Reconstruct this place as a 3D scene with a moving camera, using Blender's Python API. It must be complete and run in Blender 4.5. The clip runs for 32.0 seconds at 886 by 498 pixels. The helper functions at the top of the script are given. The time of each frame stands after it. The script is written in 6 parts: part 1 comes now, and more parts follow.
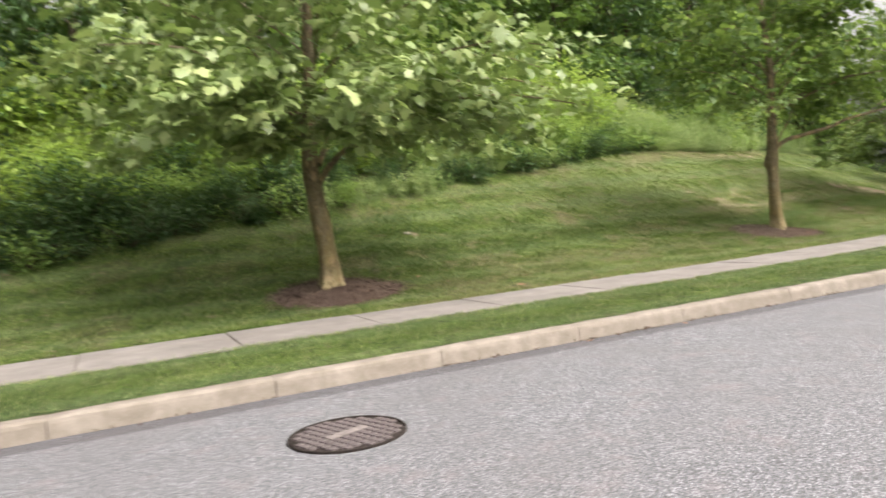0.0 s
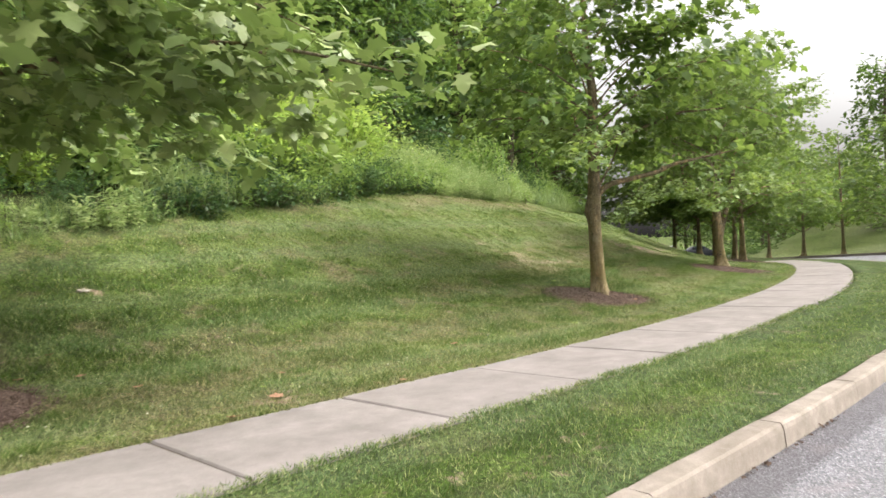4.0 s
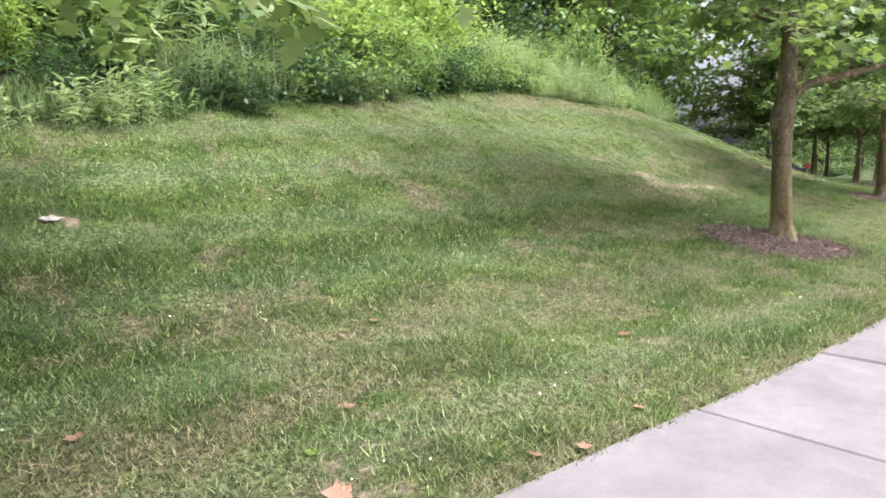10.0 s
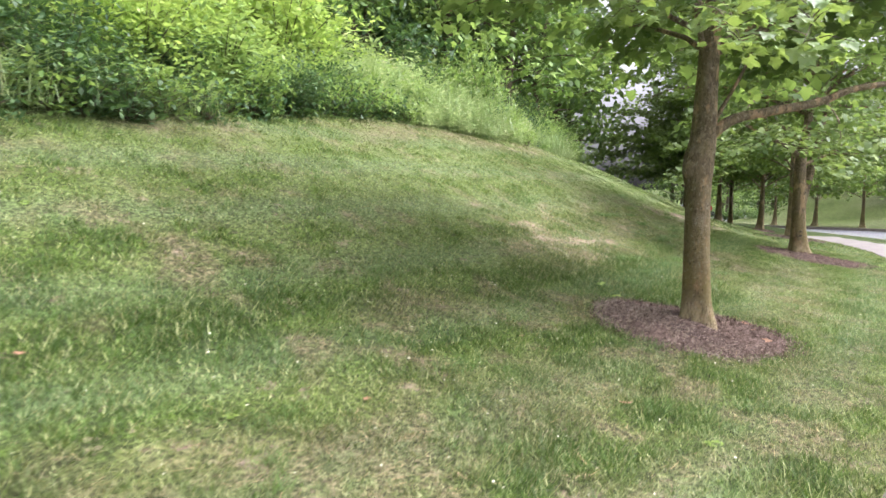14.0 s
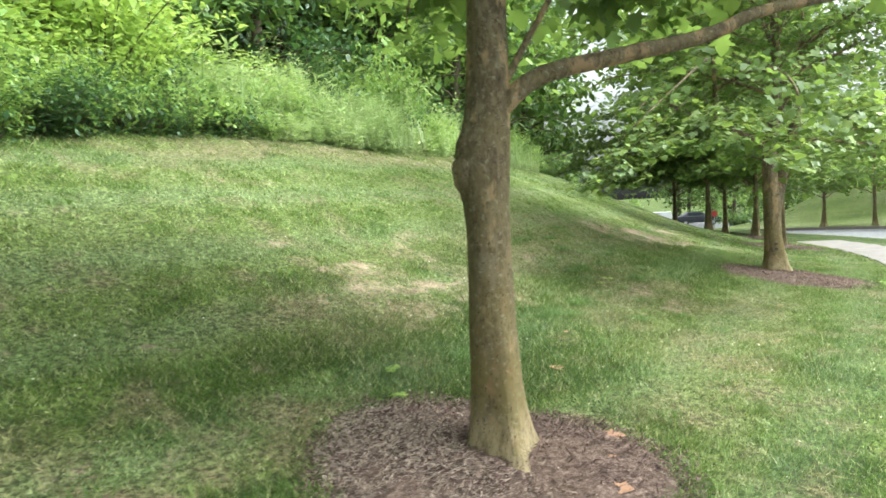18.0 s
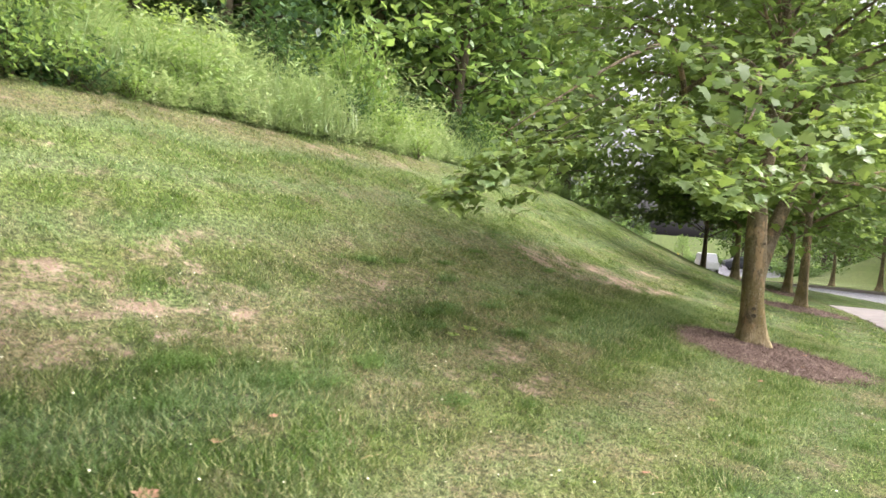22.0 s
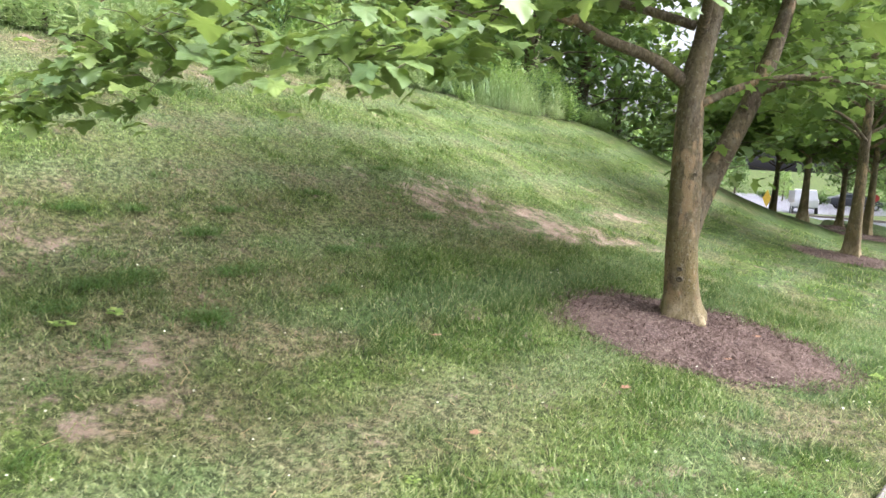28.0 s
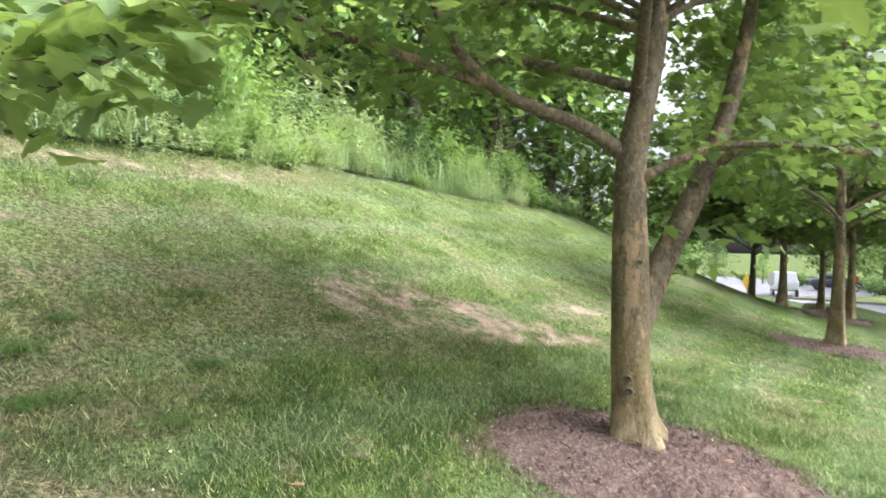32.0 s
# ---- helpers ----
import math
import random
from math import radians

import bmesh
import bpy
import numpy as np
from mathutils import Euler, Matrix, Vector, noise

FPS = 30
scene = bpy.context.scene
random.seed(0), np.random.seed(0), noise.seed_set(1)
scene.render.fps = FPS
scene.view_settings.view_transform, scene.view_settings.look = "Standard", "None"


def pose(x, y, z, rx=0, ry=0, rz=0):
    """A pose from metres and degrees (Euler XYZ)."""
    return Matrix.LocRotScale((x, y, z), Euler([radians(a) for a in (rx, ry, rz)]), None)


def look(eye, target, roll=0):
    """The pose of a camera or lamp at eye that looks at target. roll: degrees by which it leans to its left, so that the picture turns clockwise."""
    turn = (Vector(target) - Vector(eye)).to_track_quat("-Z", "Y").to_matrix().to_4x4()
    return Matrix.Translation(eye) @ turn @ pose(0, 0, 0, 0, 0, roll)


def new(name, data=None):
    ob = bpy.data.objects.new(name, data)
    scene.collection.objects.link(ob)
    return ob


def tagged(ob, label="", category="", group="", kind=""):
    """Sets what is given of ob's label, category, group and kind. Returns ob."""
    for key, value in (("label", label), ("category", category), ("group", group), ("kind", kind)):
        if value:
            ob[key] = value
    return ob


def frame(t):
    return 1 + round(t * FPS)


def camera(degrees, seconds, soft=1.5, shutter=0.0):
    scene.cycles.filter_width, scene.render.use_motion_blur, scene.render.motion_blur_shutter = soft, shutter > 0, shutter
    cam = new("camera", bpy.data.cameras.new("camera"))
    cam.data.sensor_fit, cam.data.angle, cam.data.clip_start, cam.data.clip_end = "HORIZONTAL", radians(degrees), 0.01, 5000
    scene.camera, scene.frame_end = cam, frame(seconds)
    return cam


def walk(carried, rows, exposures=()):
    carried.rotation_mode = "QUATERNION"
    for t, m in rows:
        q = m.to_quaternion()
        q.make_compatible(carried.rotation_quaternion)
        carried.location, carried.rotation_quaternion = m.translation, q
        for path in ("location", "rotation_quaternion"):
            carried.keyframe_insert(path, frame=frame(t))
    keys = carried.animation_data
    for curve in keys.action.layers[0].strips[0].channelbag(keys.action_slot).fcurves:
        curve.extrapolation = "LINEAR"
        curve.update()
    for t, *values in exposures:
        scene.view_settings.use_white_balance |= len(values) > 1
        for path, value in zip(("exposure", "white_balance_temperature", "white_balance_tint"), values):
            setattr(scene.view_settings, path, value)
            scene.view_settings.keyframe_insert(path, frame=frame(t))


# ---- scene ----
cam = camera(63.04, 32.0, shutter=0.45)
PATH = [
    (0, look((2.041, -5.681, 1.270), (3.708, -2.050, 1.096), -5.19)),
    (0.5, look((2.362, -5.176, 1.275), (4.510, -1.818, 0.943), -4.00)),
    (1, look((2.618, -4.679, 1.271), (5.057, -1.527, 0.922), -3.48)),
    (1.5, look((2.873, -4.181, 1.277), (5.203, -0.941, 1.006), -2.81)),
    (2, look((3.111, -3.657, 1.278), (5.425, -0.399, 1.103), -5.14)),
    (2.5, look((3.354, -3.130, 1.313), (5.732, 0.084, 1.195), -5.56)),
    (4.5, look((4.643, -1.213, 1.296), (7.518, 1.568, 1.303), -2.66)),
    (5, look((4.927, -0.742, 1.268), (7.580, 2.250, 1.355), -2.36)),
    (5.5, look((5.219, -0.354, 1.251), (7.673, 2.805, 1.179), -2.24)),
    (6, look((5.486, 0.062, 1.319), (7.673, 3.399, 1.034), -1.06)),
    (6.5, look((5.667, 0.407, 1.432), (8.044, 3.616, 1.215), -2.32)),
    (7, look((5.876, 0.661, 1.437), (8.282, 3.848, 1.209), -1.21)),
    (7.5, look((6.035, 0.859, 1.438), (8.515, 3.953, 0.908), 0.72)),
    (8, look((6.058, 0.953, 1.454), (8.593, 3.979, 0.809), 0.33)),
    (8.5, look((6.047, 1.001, 1.447), (8.547, 4.063, 0.836), 0.32)),
    (9, look((6.038, 1.019, 1.453), (8.491, 4.118, 0.834), 0.56)),
    (9.5, look((6.022, 1.035, 1.462), (8.491, 4.127, 0.880), -0.10)),
    (10, look((6.028, 1.093, 1.461), (8.579, 4.131, 0.946), -1.06)),
    (10.5, look((6.080, 1.184, 1.457), (8.728, 4.104, 0.781), -0.55)),
    (11, look((6.269, 1.379, 1.483), (8.487, 4.651, 0.866), -2.62)),
    (11.5, look((6.502, 1.603, 1.492), (8.832, 4.798, 0.891), 1.55)),
    (12, look((6.747, 1.832, 1.538), (9.242, 4.910, 0.991), 1.87)),
    (12.5, look((7.095, 1.985, 1.552), (9.643, 4.996, 0.888), 4.62)),
    (13, look((7.486, 2.134, 1.571), (10.212, 5.037, 1.189), 3.17)),
    (13.5, look((7.907, 2.266, 1.575), (10.840, 4.966, 1.245), 2.25)),
    (14, look((8.437, 2.342, 1.592), (11.339, 5.073, 1.243), 0.86)),
    (14.5, look((8.959, 2.477, 1.586), (11.880, 5.209, 1.532), 0.76)),
    (16.5, look((10.817, 2.843, 1.606), (13.573, 5.732, 1.366), 0.46)),
    (17, look((11.245, 2.887, 1.624), (14.105, 5.673, 1.381), -0.79)),
    (17.5, look((11.668, 2.853, 1.622), (14.575, 5.594, 1.431), -1.26)),
    (18, look((12.040, 2.815, 1.607), (14.886, 5.617, 1.378), -2.81)),
    (18.5, look((12.426, 2.827, 1.606), (15.310, 5.582, 1.301), -2.41)),
    (19, look((12.797, 2.807, 1.625), (15.630, 5.612, 1.299), 0.33)),
    (19.5, look((13.169, 2.873, 1.630), (15.890, 5.804, 1.567), -1.04)),
    (20, look((13.591, 2.896, 1.606), (16.296, 5.841, 1.511), -1.14)),
    (20.5, look((14.017, 2.928, 1.591), (16.744, 5.848, 1.403), 0.99)),
    (21, look((14.462, 2.989, 1.605), (17.229, 5.877, 1.524), 1.23)),
    (21.5, look((14.869, 3.023, 1.585), (17.551, 5.989, 1.468), 2.61)),
    (22, look((15.204, 3.042, 1.590), (17.837, 6.048, 1.418), 4.19)),
    (22.5, look((15.531, 3.028, 1.613), (18.116, 6.071, 1.379), 5.27)),
    (23, look((15.858, 2.970, 1.629), (18.234, 6.177, 1.368), 4.81)),
    (23.5, look((16.117, 2.970, 1.650), (18.315, 6.304, 1.416), 4.09)),
    (24, look((16.377, 2.993, 1.672), (18.555, 6.344, 1.507), 3.55)),
    (24.5, look((16.677, 3.008, 1.677), (18.851, 6.362, 1.513), 4.15)),
    (25, look((16.955, 2.988, 1.651), (19.108, 6.351, 1.414), 4.52)),
    (25.5, look((17.253, 3.012, 1.634), (19.595, 6.246, 1.400), 3.33)),
    (27.5, look((18.373, 3.133, 1.617), (20.452, 6.509, 1.090), 0.37)),
    (28, look((18.672, 3.188, 1.627), (20.859, 6.495, 1.104), 2.80)),
    (28.5, look((18.935, 3.260, 1.630), (20.879, 6.734, 1.239), 2.84)),
    (29, look((19.210, 3.383, 1.640), (20.997, 6.954, 1.410), 2.83)),
    (29.5, look((19.470, 3.433, 1.649), (21.077, 7.092, 1.471), 4.74)),
    (30, look((19.655, 3.484, 1.650), (21.099, 7.211, 1.496), 5.00)),
    (30.5, look((19.743, 3.612, 1.656), (21.230, 7.325, 1.591), 3.67)),
    (31, look((19.768, 3.733, 1.659), (21.439, 7.366, 1.777), 3.08)),
    (31.5, look((19.777, 3.765, 1.649), (21.814, 7.205, 1.755), 3.10)),
    (32, look((19.763, 3.750, 1.639), (22.022, 7.051, 1.613), 1.56)),
]
walk(cam, PATH, exposures=((0.0, 1.38, 6900, 12), (2.5, 1.37, 6850, 12), (5.0, 1.60, 6550, 12), (9.0, 1.71, 5900, 20), (13.0, 1.94, 6100, 22), (14.2, 1.88, 6050, 20), (16.5, 2.05, 5950, -6), (17.6, 2.02, 6150, 4), (18.8, 2.00, 6100, -3), (20.0, 1.94, 7100, 13), (21.0, 1.88, 6800, 16),
                           (24.0, 1.92, 6050, 24), (28.0, 2.04, 5900, 18), (30.0, 2.27, 5850, 17), (31.0, 2.36, 6000, 17), (32.0, 2.22, 5950, 16)))

# ---- world, sun, exposure ----
SUN_AZ, SUN_EL = radians(-54.0), radians(48.0)      # azimuth from +x towards +y
world = bpy.data.worlds.new("overcast_sky")
scene.world = world
world.use_nodes = True
wt = world.node_tree
wt.nodes.clear()
sky = wt.nodes.new("ShaderNodeTexSky")
sky.sky_type = "NISHITA"
sky.sun_disc = False
sky.sun_elevation = SUN_EL
sky.sun_rotation = radians(90.0) - SUN_AZ
sky.dust_density = 8.0
sky.air_density = 1.0
pale = wt.nodes.new("ShaderNodeHueSaturation")
pale.inputs["Saturation"].default_value = 0.12
wbg = wt.nodes.new("ShaderNodeBackground")
wbg.inputs["Strength"].default_value = 0.14
wout = wt.nodes.new("ShaderNodeOutputWorld")
wt.links.new(sky.outputs[0], pale.inputs["Color"])
wt.links.new(pale.outputs[0], wbg.inputs["Color"])
wt.links.new(wbg.outputs[0], wout.inputs["Surface"])

sun_data = bpy.data.lights.new("sun", "SUN")
sun_data.energy = 0.8
sun_data.angle = radians(48.0)
sun_data.color = (1.0, 0.96, 0.88)
sun = new("sun", sun_data)
sun.matrix_world = look((math.cos(SUN_AZ) * 30, math.sin(SUN_AZ) * 30, 30 * math.tan(SUN_EL)), (0, 0, 0))

# ---- materials ----
class Mat:
    """A node material with short hands for nodes and links."""

    def __init__(self, name):
        self.m = bpy.data.materials.new(name)
        self.m.use_nodes = True
        self.t = self.m.node_tree
        self.b = self.t.nodes["Principled BSDF"]
        self.out = self.t.nodes["Material Output"]

    def n(self, kind, **kw):
        node = self.t.nodes.new("ShaderNode" + kind)
        for k, v in kw.items():
            if k in ("noise_dimensions", "feature", "distance", "operation", "blend_type", "data_type", "bands_direction", "attribute_name"):
                if k == "noise_dimensions":
                    node.noise_dimensions = v
                elif k == "feature":
                    node.feature = v
                elif k == "operation":
                    node.operation = v
                elif k == "blend_type":
                    node.blend_type = v
                elif k == "data_type":
                    node.data_type = v
                elif k == "attribute_name":
                    node.attribute_name = v
            else:
                node.inputs[k.replace("_", " ")].default_value = v
        return node

    def link(self, a, b):
        self.t.links.new(a, b)

    def pos(self):
        return self.n("NewGeometry").outputs["Position"]

    def obj(self):
        return self.n("TexCoord").outputs["Object"]

    def noise(self, vec, scale, detail=4.0, rough=0.6):
        k = self.n("TexNoise", Scale=scale, Detail=detail, Roughness=rough)
        self.link(vec, k.inputs["Vector"])
        return k.outputs["Fac"]

    def ramp(self, fac, stops):
        r = self.n("ValToRGB")
        e = r.color_ramp.elements
        while len(e) < len(stops):
            e.new(0.5)
        for el, (p, c) in zip(e, stops):
            el.position = p
            el.color = (*c, 1.0) if len(c) == 3 else c
        self.link(fac, r.inputs["Fac"])
        return r.outputs["Color"]

    def mix(self, fac, a, b, mode="MIX"):
        k = self.n("Mix", data_type="RGBA")
        k.blend_type = mode
        for v, i in ((fac, 0), (a, 6), (b, 7)):
            if isinstance(v, (int, float)):
                k.inputs[i].default_value = v
            elif isinstance(v, tuple):
                k.inputs[i].default_value = (*v, 1.0)
            else:
                self.link(v, k.inputs[i])
        return k.outputs[2]

    def math(self, op, a, b=0.0, clamp=False):
        k = self.n("Math", operation=op)
        k.use_clamp = clamp
        for v, i in ((a, 0), (b, 1)):
            if isinstance(v, (int, float)):
                k.inputs[i].default_value = v
            else:
                self.link(v, k.inputs[i])
        return k.outputs[0]

    def attr(self, name):
        return self.n("Attribute", attribute_name=name).outputs["Fac"]

    def bump(self, height, strength=0.4, distance=0.01):
        k = self.n("Bump", Strength=strength, Distance=distance)
        self.link(height, k.inputs["Height"])
        self.link(k.outputs[0], self.b.inputs["Normal"])

    def done(self, colour, rough=0.8, metal=0.0, spec=0.3):
        if isinstance(colour, tuple):
            self.b.inputs["Base Color"].default_value = (*colour, 1.0)
        else:
            self.link(colour, self.b.inputs["Base Color"])
        if isinstance(rough, (int, float)):
            self.b.inputs["Roughness"].default_value = rough
        else:
            self.link(rough, self.b.inputs["Roughness"])
        self.b.inputs["Metallic"].default_value = metal
        self.b.inputs["Specular IOR Level"].default_value = spec
        return self.m


def lawn_colour(k):
    """Mown turf by its own marks: tone, with tree shade and sunlight painted in, runs from dark lush tufts to silvery
    blades, dry from green to straw.
    """
    p = k.pos()
    fine = k.noise(p, 30.0, 3)
    tone = k.math("ADD", k.attr("tone"), k.math("MULTIPLY", k.math("SUBTRACT", fine, 0.5), 0.35), True)
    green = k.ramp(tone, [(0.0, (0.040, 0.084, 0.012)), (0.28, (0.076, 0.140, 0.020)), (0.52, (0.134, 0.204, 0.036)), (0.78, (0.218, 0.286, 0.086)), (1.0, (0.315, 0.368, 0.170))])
    band = k.math("SINE", k.math("MULTIPLY", k.attr("band"), 5.6))
    green = k.mix(k.math("MULTIPLY", k.math("ADD", band, 0.3), 0.30, True), green, (0.185, 0.262, 0.140))
    dry = k.math("MULTIPLY", k.attr("dry"), k.ramp(k.noise(p, 11.0, 4), [(0.36, (0.35, 0.35, 0.35)), (0.58, (1, 1, 1))]))
    straw = k.mix(fine, (0.38, 0.30, 0.195), (0.23, 0.175, 0.105))
    return k.mix(dry, green, straw), fine, p


def mat_ground():
    k = Mat("lawn_ground")
    turf, fine, p = lawn_colour(k)
    turf = k.mix(0.22, turf, (0.090, 0.115, 0.035))
    turf = k.mix(k.ramp(k.noise(p, 26.0, 6, 0.75), [(0.44, (0.9, 0.9, 0.9)), (0.62, (0, 0, 0))]), turf, (0.026, 0.034, 0.013))
    clay = k.ramp(k.noise(p, 5.0, 8, 0.7), [(0.3, (0.135, 0.092, 0.068)), (0.5, (0.285, 0.200, 0.156)), (0.7, (0.43, 0.325, 0.262))])
    lump = k.noise(p, 3.2, 9, 0.78)
    where = k.ramp(k.math("ADD", k.attr("bare"), k.math("MULTIPLY", k.math("SUBTRACT", lump, 0.5), 5.5)), [(0.40, (0, 0, 0)), (1.05, (0.8, 0.8, 0.8))])
    col = k.mix(where, turf, clay)
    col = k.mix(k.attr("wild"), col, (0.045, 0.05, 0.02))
    k.bump(k.noise(p, 22.0, 6, 0.7), 0.8, 0.03)
    return k.done(col, 0.95, 0, 0.1)


def leafy(name, colours, glow, rough=0.5, share=0.35, turf=False, veins=False, spec=0.35):
    """A leaf or blade: gloss on top, light passing through."""
    k = Mat(name)
    if turf:
        col, fine, p = lawn_colour(k)
        isl = k.n("NewGeometry").outputs["Random Per Island"]
        col = k.mix(k.ramp(isl, [(0.70, (0, 0, 0)), (1.0, (1, 1, 1))]), col, (0.43, 0.45, 0.20))
        col = k.mix(k.ramp(isl, [(0.0, (1, 1, 1)), (0.38, (0, 0, 0))]), col, (0.032, 0.068, 0.012))
        thru = k.mix(0.5, col, glow)
    else:
        isl = k.n("NewGeometry").outputs["Random Per Island"]
        col = k.ramp(isl, colours)
        patch = k.noise(k.pos(), 0.8, 3)
        col = k.mix(k.math("MULTIPLY", patch, 0.45), col, colours[0][1])
        who = k.n("ObjectInfo").outputs["Random"]
        col = k.mix(k.math("MULTIPLY", who, 0.35), col, colours[-1][1])
        thru = k.mix(0.6, col, glow)
    if veins:
        o = k.n("SeparateXYZ")
        k.link(k.obj(), o.inputs[0])
        across = k.math("ABSOLUTE", o.outputs[1])
        rib = k.math("SUBTRACT", 1.0, k.math("MULTIPLY", across, 45.0), True)
        ray = k.math("ABSOLUTE", k.math("SUBTRACT", k.math("FRACT", k.math("MULTIPLY", k.math("SUBTRACT", o.outputs[0], k.math("MULTIPLY", across, 0.85)), 6.0)), 0.5))
        side = k.math("SUBTRACT", 1.0, k.math("MULTIPLY", ray, 14.0), True)
        col = k.mix(k.math("MULTIPLY", k.math("MAXIMUM", rib, k.math("MULTIPLY", side, 0.6)), 0.6), col, (0.30, 0.38, 0.13))
    m = k.done(col, rough, 0, spec)
    tr = k.n("BsdfTranslucent")
    k.link(thru, tr.inputs["Color"])
    mixer = k.n("MixShader")
    mixer.inputs[0].default_value = share
    k.link(k.b.outputs[0], mixer.inputs[1])
    k.link(tr.outputs[0], mixer.inputs[2])
    k.link(mixer.outputs[0], k.out.inputs["Surface"])
    return m


def mat_asphalt():
    k = Mat("asphalt")
    p = k.pos()
    grit = k.n("TexVoronoi", Scale=98.0)
    k.link(p, grit.inputs["Vector"])
    white = k.n("TexWhiteNoise")
    k.link(grit.outputs["Position"], white.inputs["Vector"])
    stone = k.ramp(white.outputs["Value"], [(0.0, (0.095, 0.096, 0.108)), (0.35, (0.170, 0.172, 0.190)), (0.7, (0.265, 0.267, 0.290)), (1.0, (0.48, 0.475, 0.505))])
    gap = k.ramp(grit.outputs["Distance"], [(0.25, (1, 1, 1)), (0.75, (0.35, 0.35, 0.35))])
    col = k.mix(1.0, stone, gap, "MULTIPLY")
    col = k.mix(k.ramp(k.noise(p, 0.7, 5), [(0.4, (0, 0, 0)), (0.7, (0.5, 0.5, 0.5))]), col, (0.13, 0.125, 0.13))
    rosy = k.ramp(k.noise(p, 3.5, 4), [(0.55, (0, 0, 0)), (0.72, (0.35, 0.35, 0.35))])
    col = k.mix(rosy, col, (0.235, 0.195, 0.20))
    seam = k.ramp(k.math("ADD", k.attr("gutter"), k.math("MULTIPLY", k.math("SUBTRACT", k.noise(p, 9.0, 5), 0.5), 0.8)), [(0.3, (0, 0, 0)), (0.7, (0.88, 0.88, 0.88))])
    col = k.mix(seam, col, (0.50, 0.48, 0.49), "MULTIPLY")
    k.bump(grit.outputs["Distance"], 0.55, 0.006)
    return k.done(col, 0.72, 0, 0.5)


def mat_concrete(name, a, b, c, scale=1.0, stain=(0.2, 0.17, 0.13)):
    k = Mat(name)
    p = k.pos()
    col = k.ramp(k.noise(p, 2.3 * scale, 8, 0.7), [(0.3, a), (0.5, b), (0.7, c)])
    col = k.mix(k.ramp(k.noise(p, 140.0, 3, 0.7), [(0.40, (0, 0, 0)), (0.66, (0.34, 0.34, 0.34))]), col, stain)
    col = k.mix(k.ramp(k.noise(p, 60.0, 4, 0.7), [(0.52, (0, 0, 0)), (0.70, (0.35, 0.35, 0.35))]), col, c)
    who = k.n("ObjectInfo").outputs["Random"]
    col = k.mix(k.math("MULTIPLY", who, 0.22), col, a)
    spots = k.ramp(k.noise(p, 7.0, 6, 0.75), [(0.60, (0, 0, 0)), (0.72, (0.5, 0.5, 0.5))])
    col = k.mix(spots, col, stain)
    k.bump(k.noise(p, 130.0, 4), 0.3, 0.004)
    return k.done(col, 0.9, 0, 0.2)


def mat_bark():
    k = Mat("plane_bark")
    p = k.pos()
    st = k.n("Mapping")
    st.inputs["Scale"].default_value = (1.0, 1.0, 0.45)
    k.link(p, st.inputs["Vector"])
    v = st.outputs[0]
    col = k.ramp(k.noise(v, 34.0, 8, 0.72), [(0.36, (0.060, 0.046, 0.031)), (0.5, (0.125, 0.098, 0.064)), (0.62, (0.215, 0.172, 0.115))])
    moss = k.ramp(k.noise(v, 6.0, 7, 0.75), [(0.44, (0, 0, 0)), (0.60, (0.65, 0.65, 0.65))])
    col = k.mix(moss, col, (0.175, 0.142, 0.072))
    grey = k.ramp(k.noise(v, 11.0, 6, 0.65), [(0.54, (0, 0, 0)), (0.66, (0.45, 0.45, 0.45))])
    col = k.mix(grey, col, (0.26, 0.225, 0.17))
    tan = k.ramp(k.noise(v, 7.5, 4, 0.55), [(0.57, (0, 0, 0)), (0.62, (0.75, 0.75, 0.75))])
    col = k.mix(tan, col, (0.36, 0.25, 0.145))
    flake = k.ramp(k.noise(p, 3.4, 5, 0.6), [(0.60, (0, 0, 0)), (0.66, (0.55, 0.55, 0.55))])
    col = k.mix(flake, col, (0.075, 0.056, 0.036))
    olive = k.math("MULTIPLY", k.attr("low"), k.ramp(k.noise(v, 5.0, 6, 0.7), [(0.38, (0.08, 0.08, 0.08)), (0.58, (0.9, 0.9, 0.9))]))
    col = k.mix(olive, col, (0.190, 0.152, 0.062))
    rust = k.math("MULTIPLY", k.attr("low"), k.ramp(k.noise(v, 16.0, 5, 0.7), [(0.56, (0, 0, 0)), (0.66, (0.75, 0.75, 0.75))]))
    col = k.mix(rust, col, (0.27, 0.165, 0.088))
    root = k.math("MULTIPLY", k.attr("root"), k.ramp(k.noise(v, 14.0, 6, 0.7), [(0.40, (0.1, 0.1, 0.1)), (0.58, (0.9, 0.9, 0.9))]))
    col = k.mix(root, col, (0.48, 0.385, 0.24))
    speck = k.ramp(k.noise(p, 42.0, 3, 0.6), [(0.58, (0, 0, 0)), (0.66, (0.5, 0.5, 0.5))])
    col = k.mix(speck, col, (0.34, 0.31, 0.225))
    crack = k.ramp(k.noise(v, 60.0, 4, 0.8), [(0.36, (0.8, 0.8, 0.8)), (0.42, (0, 0, 0))])
    col = k.mix(crack, col, (0.040, 0.029, 0.018))
    h = k.math("ADD", k.noise(v, 46.0, 7, 0.78), k.noise(v, 9.0, 4))
    k.bump(h, 0.9, 0.022)
    return k.done(col, 0.88, 0, 0.2)


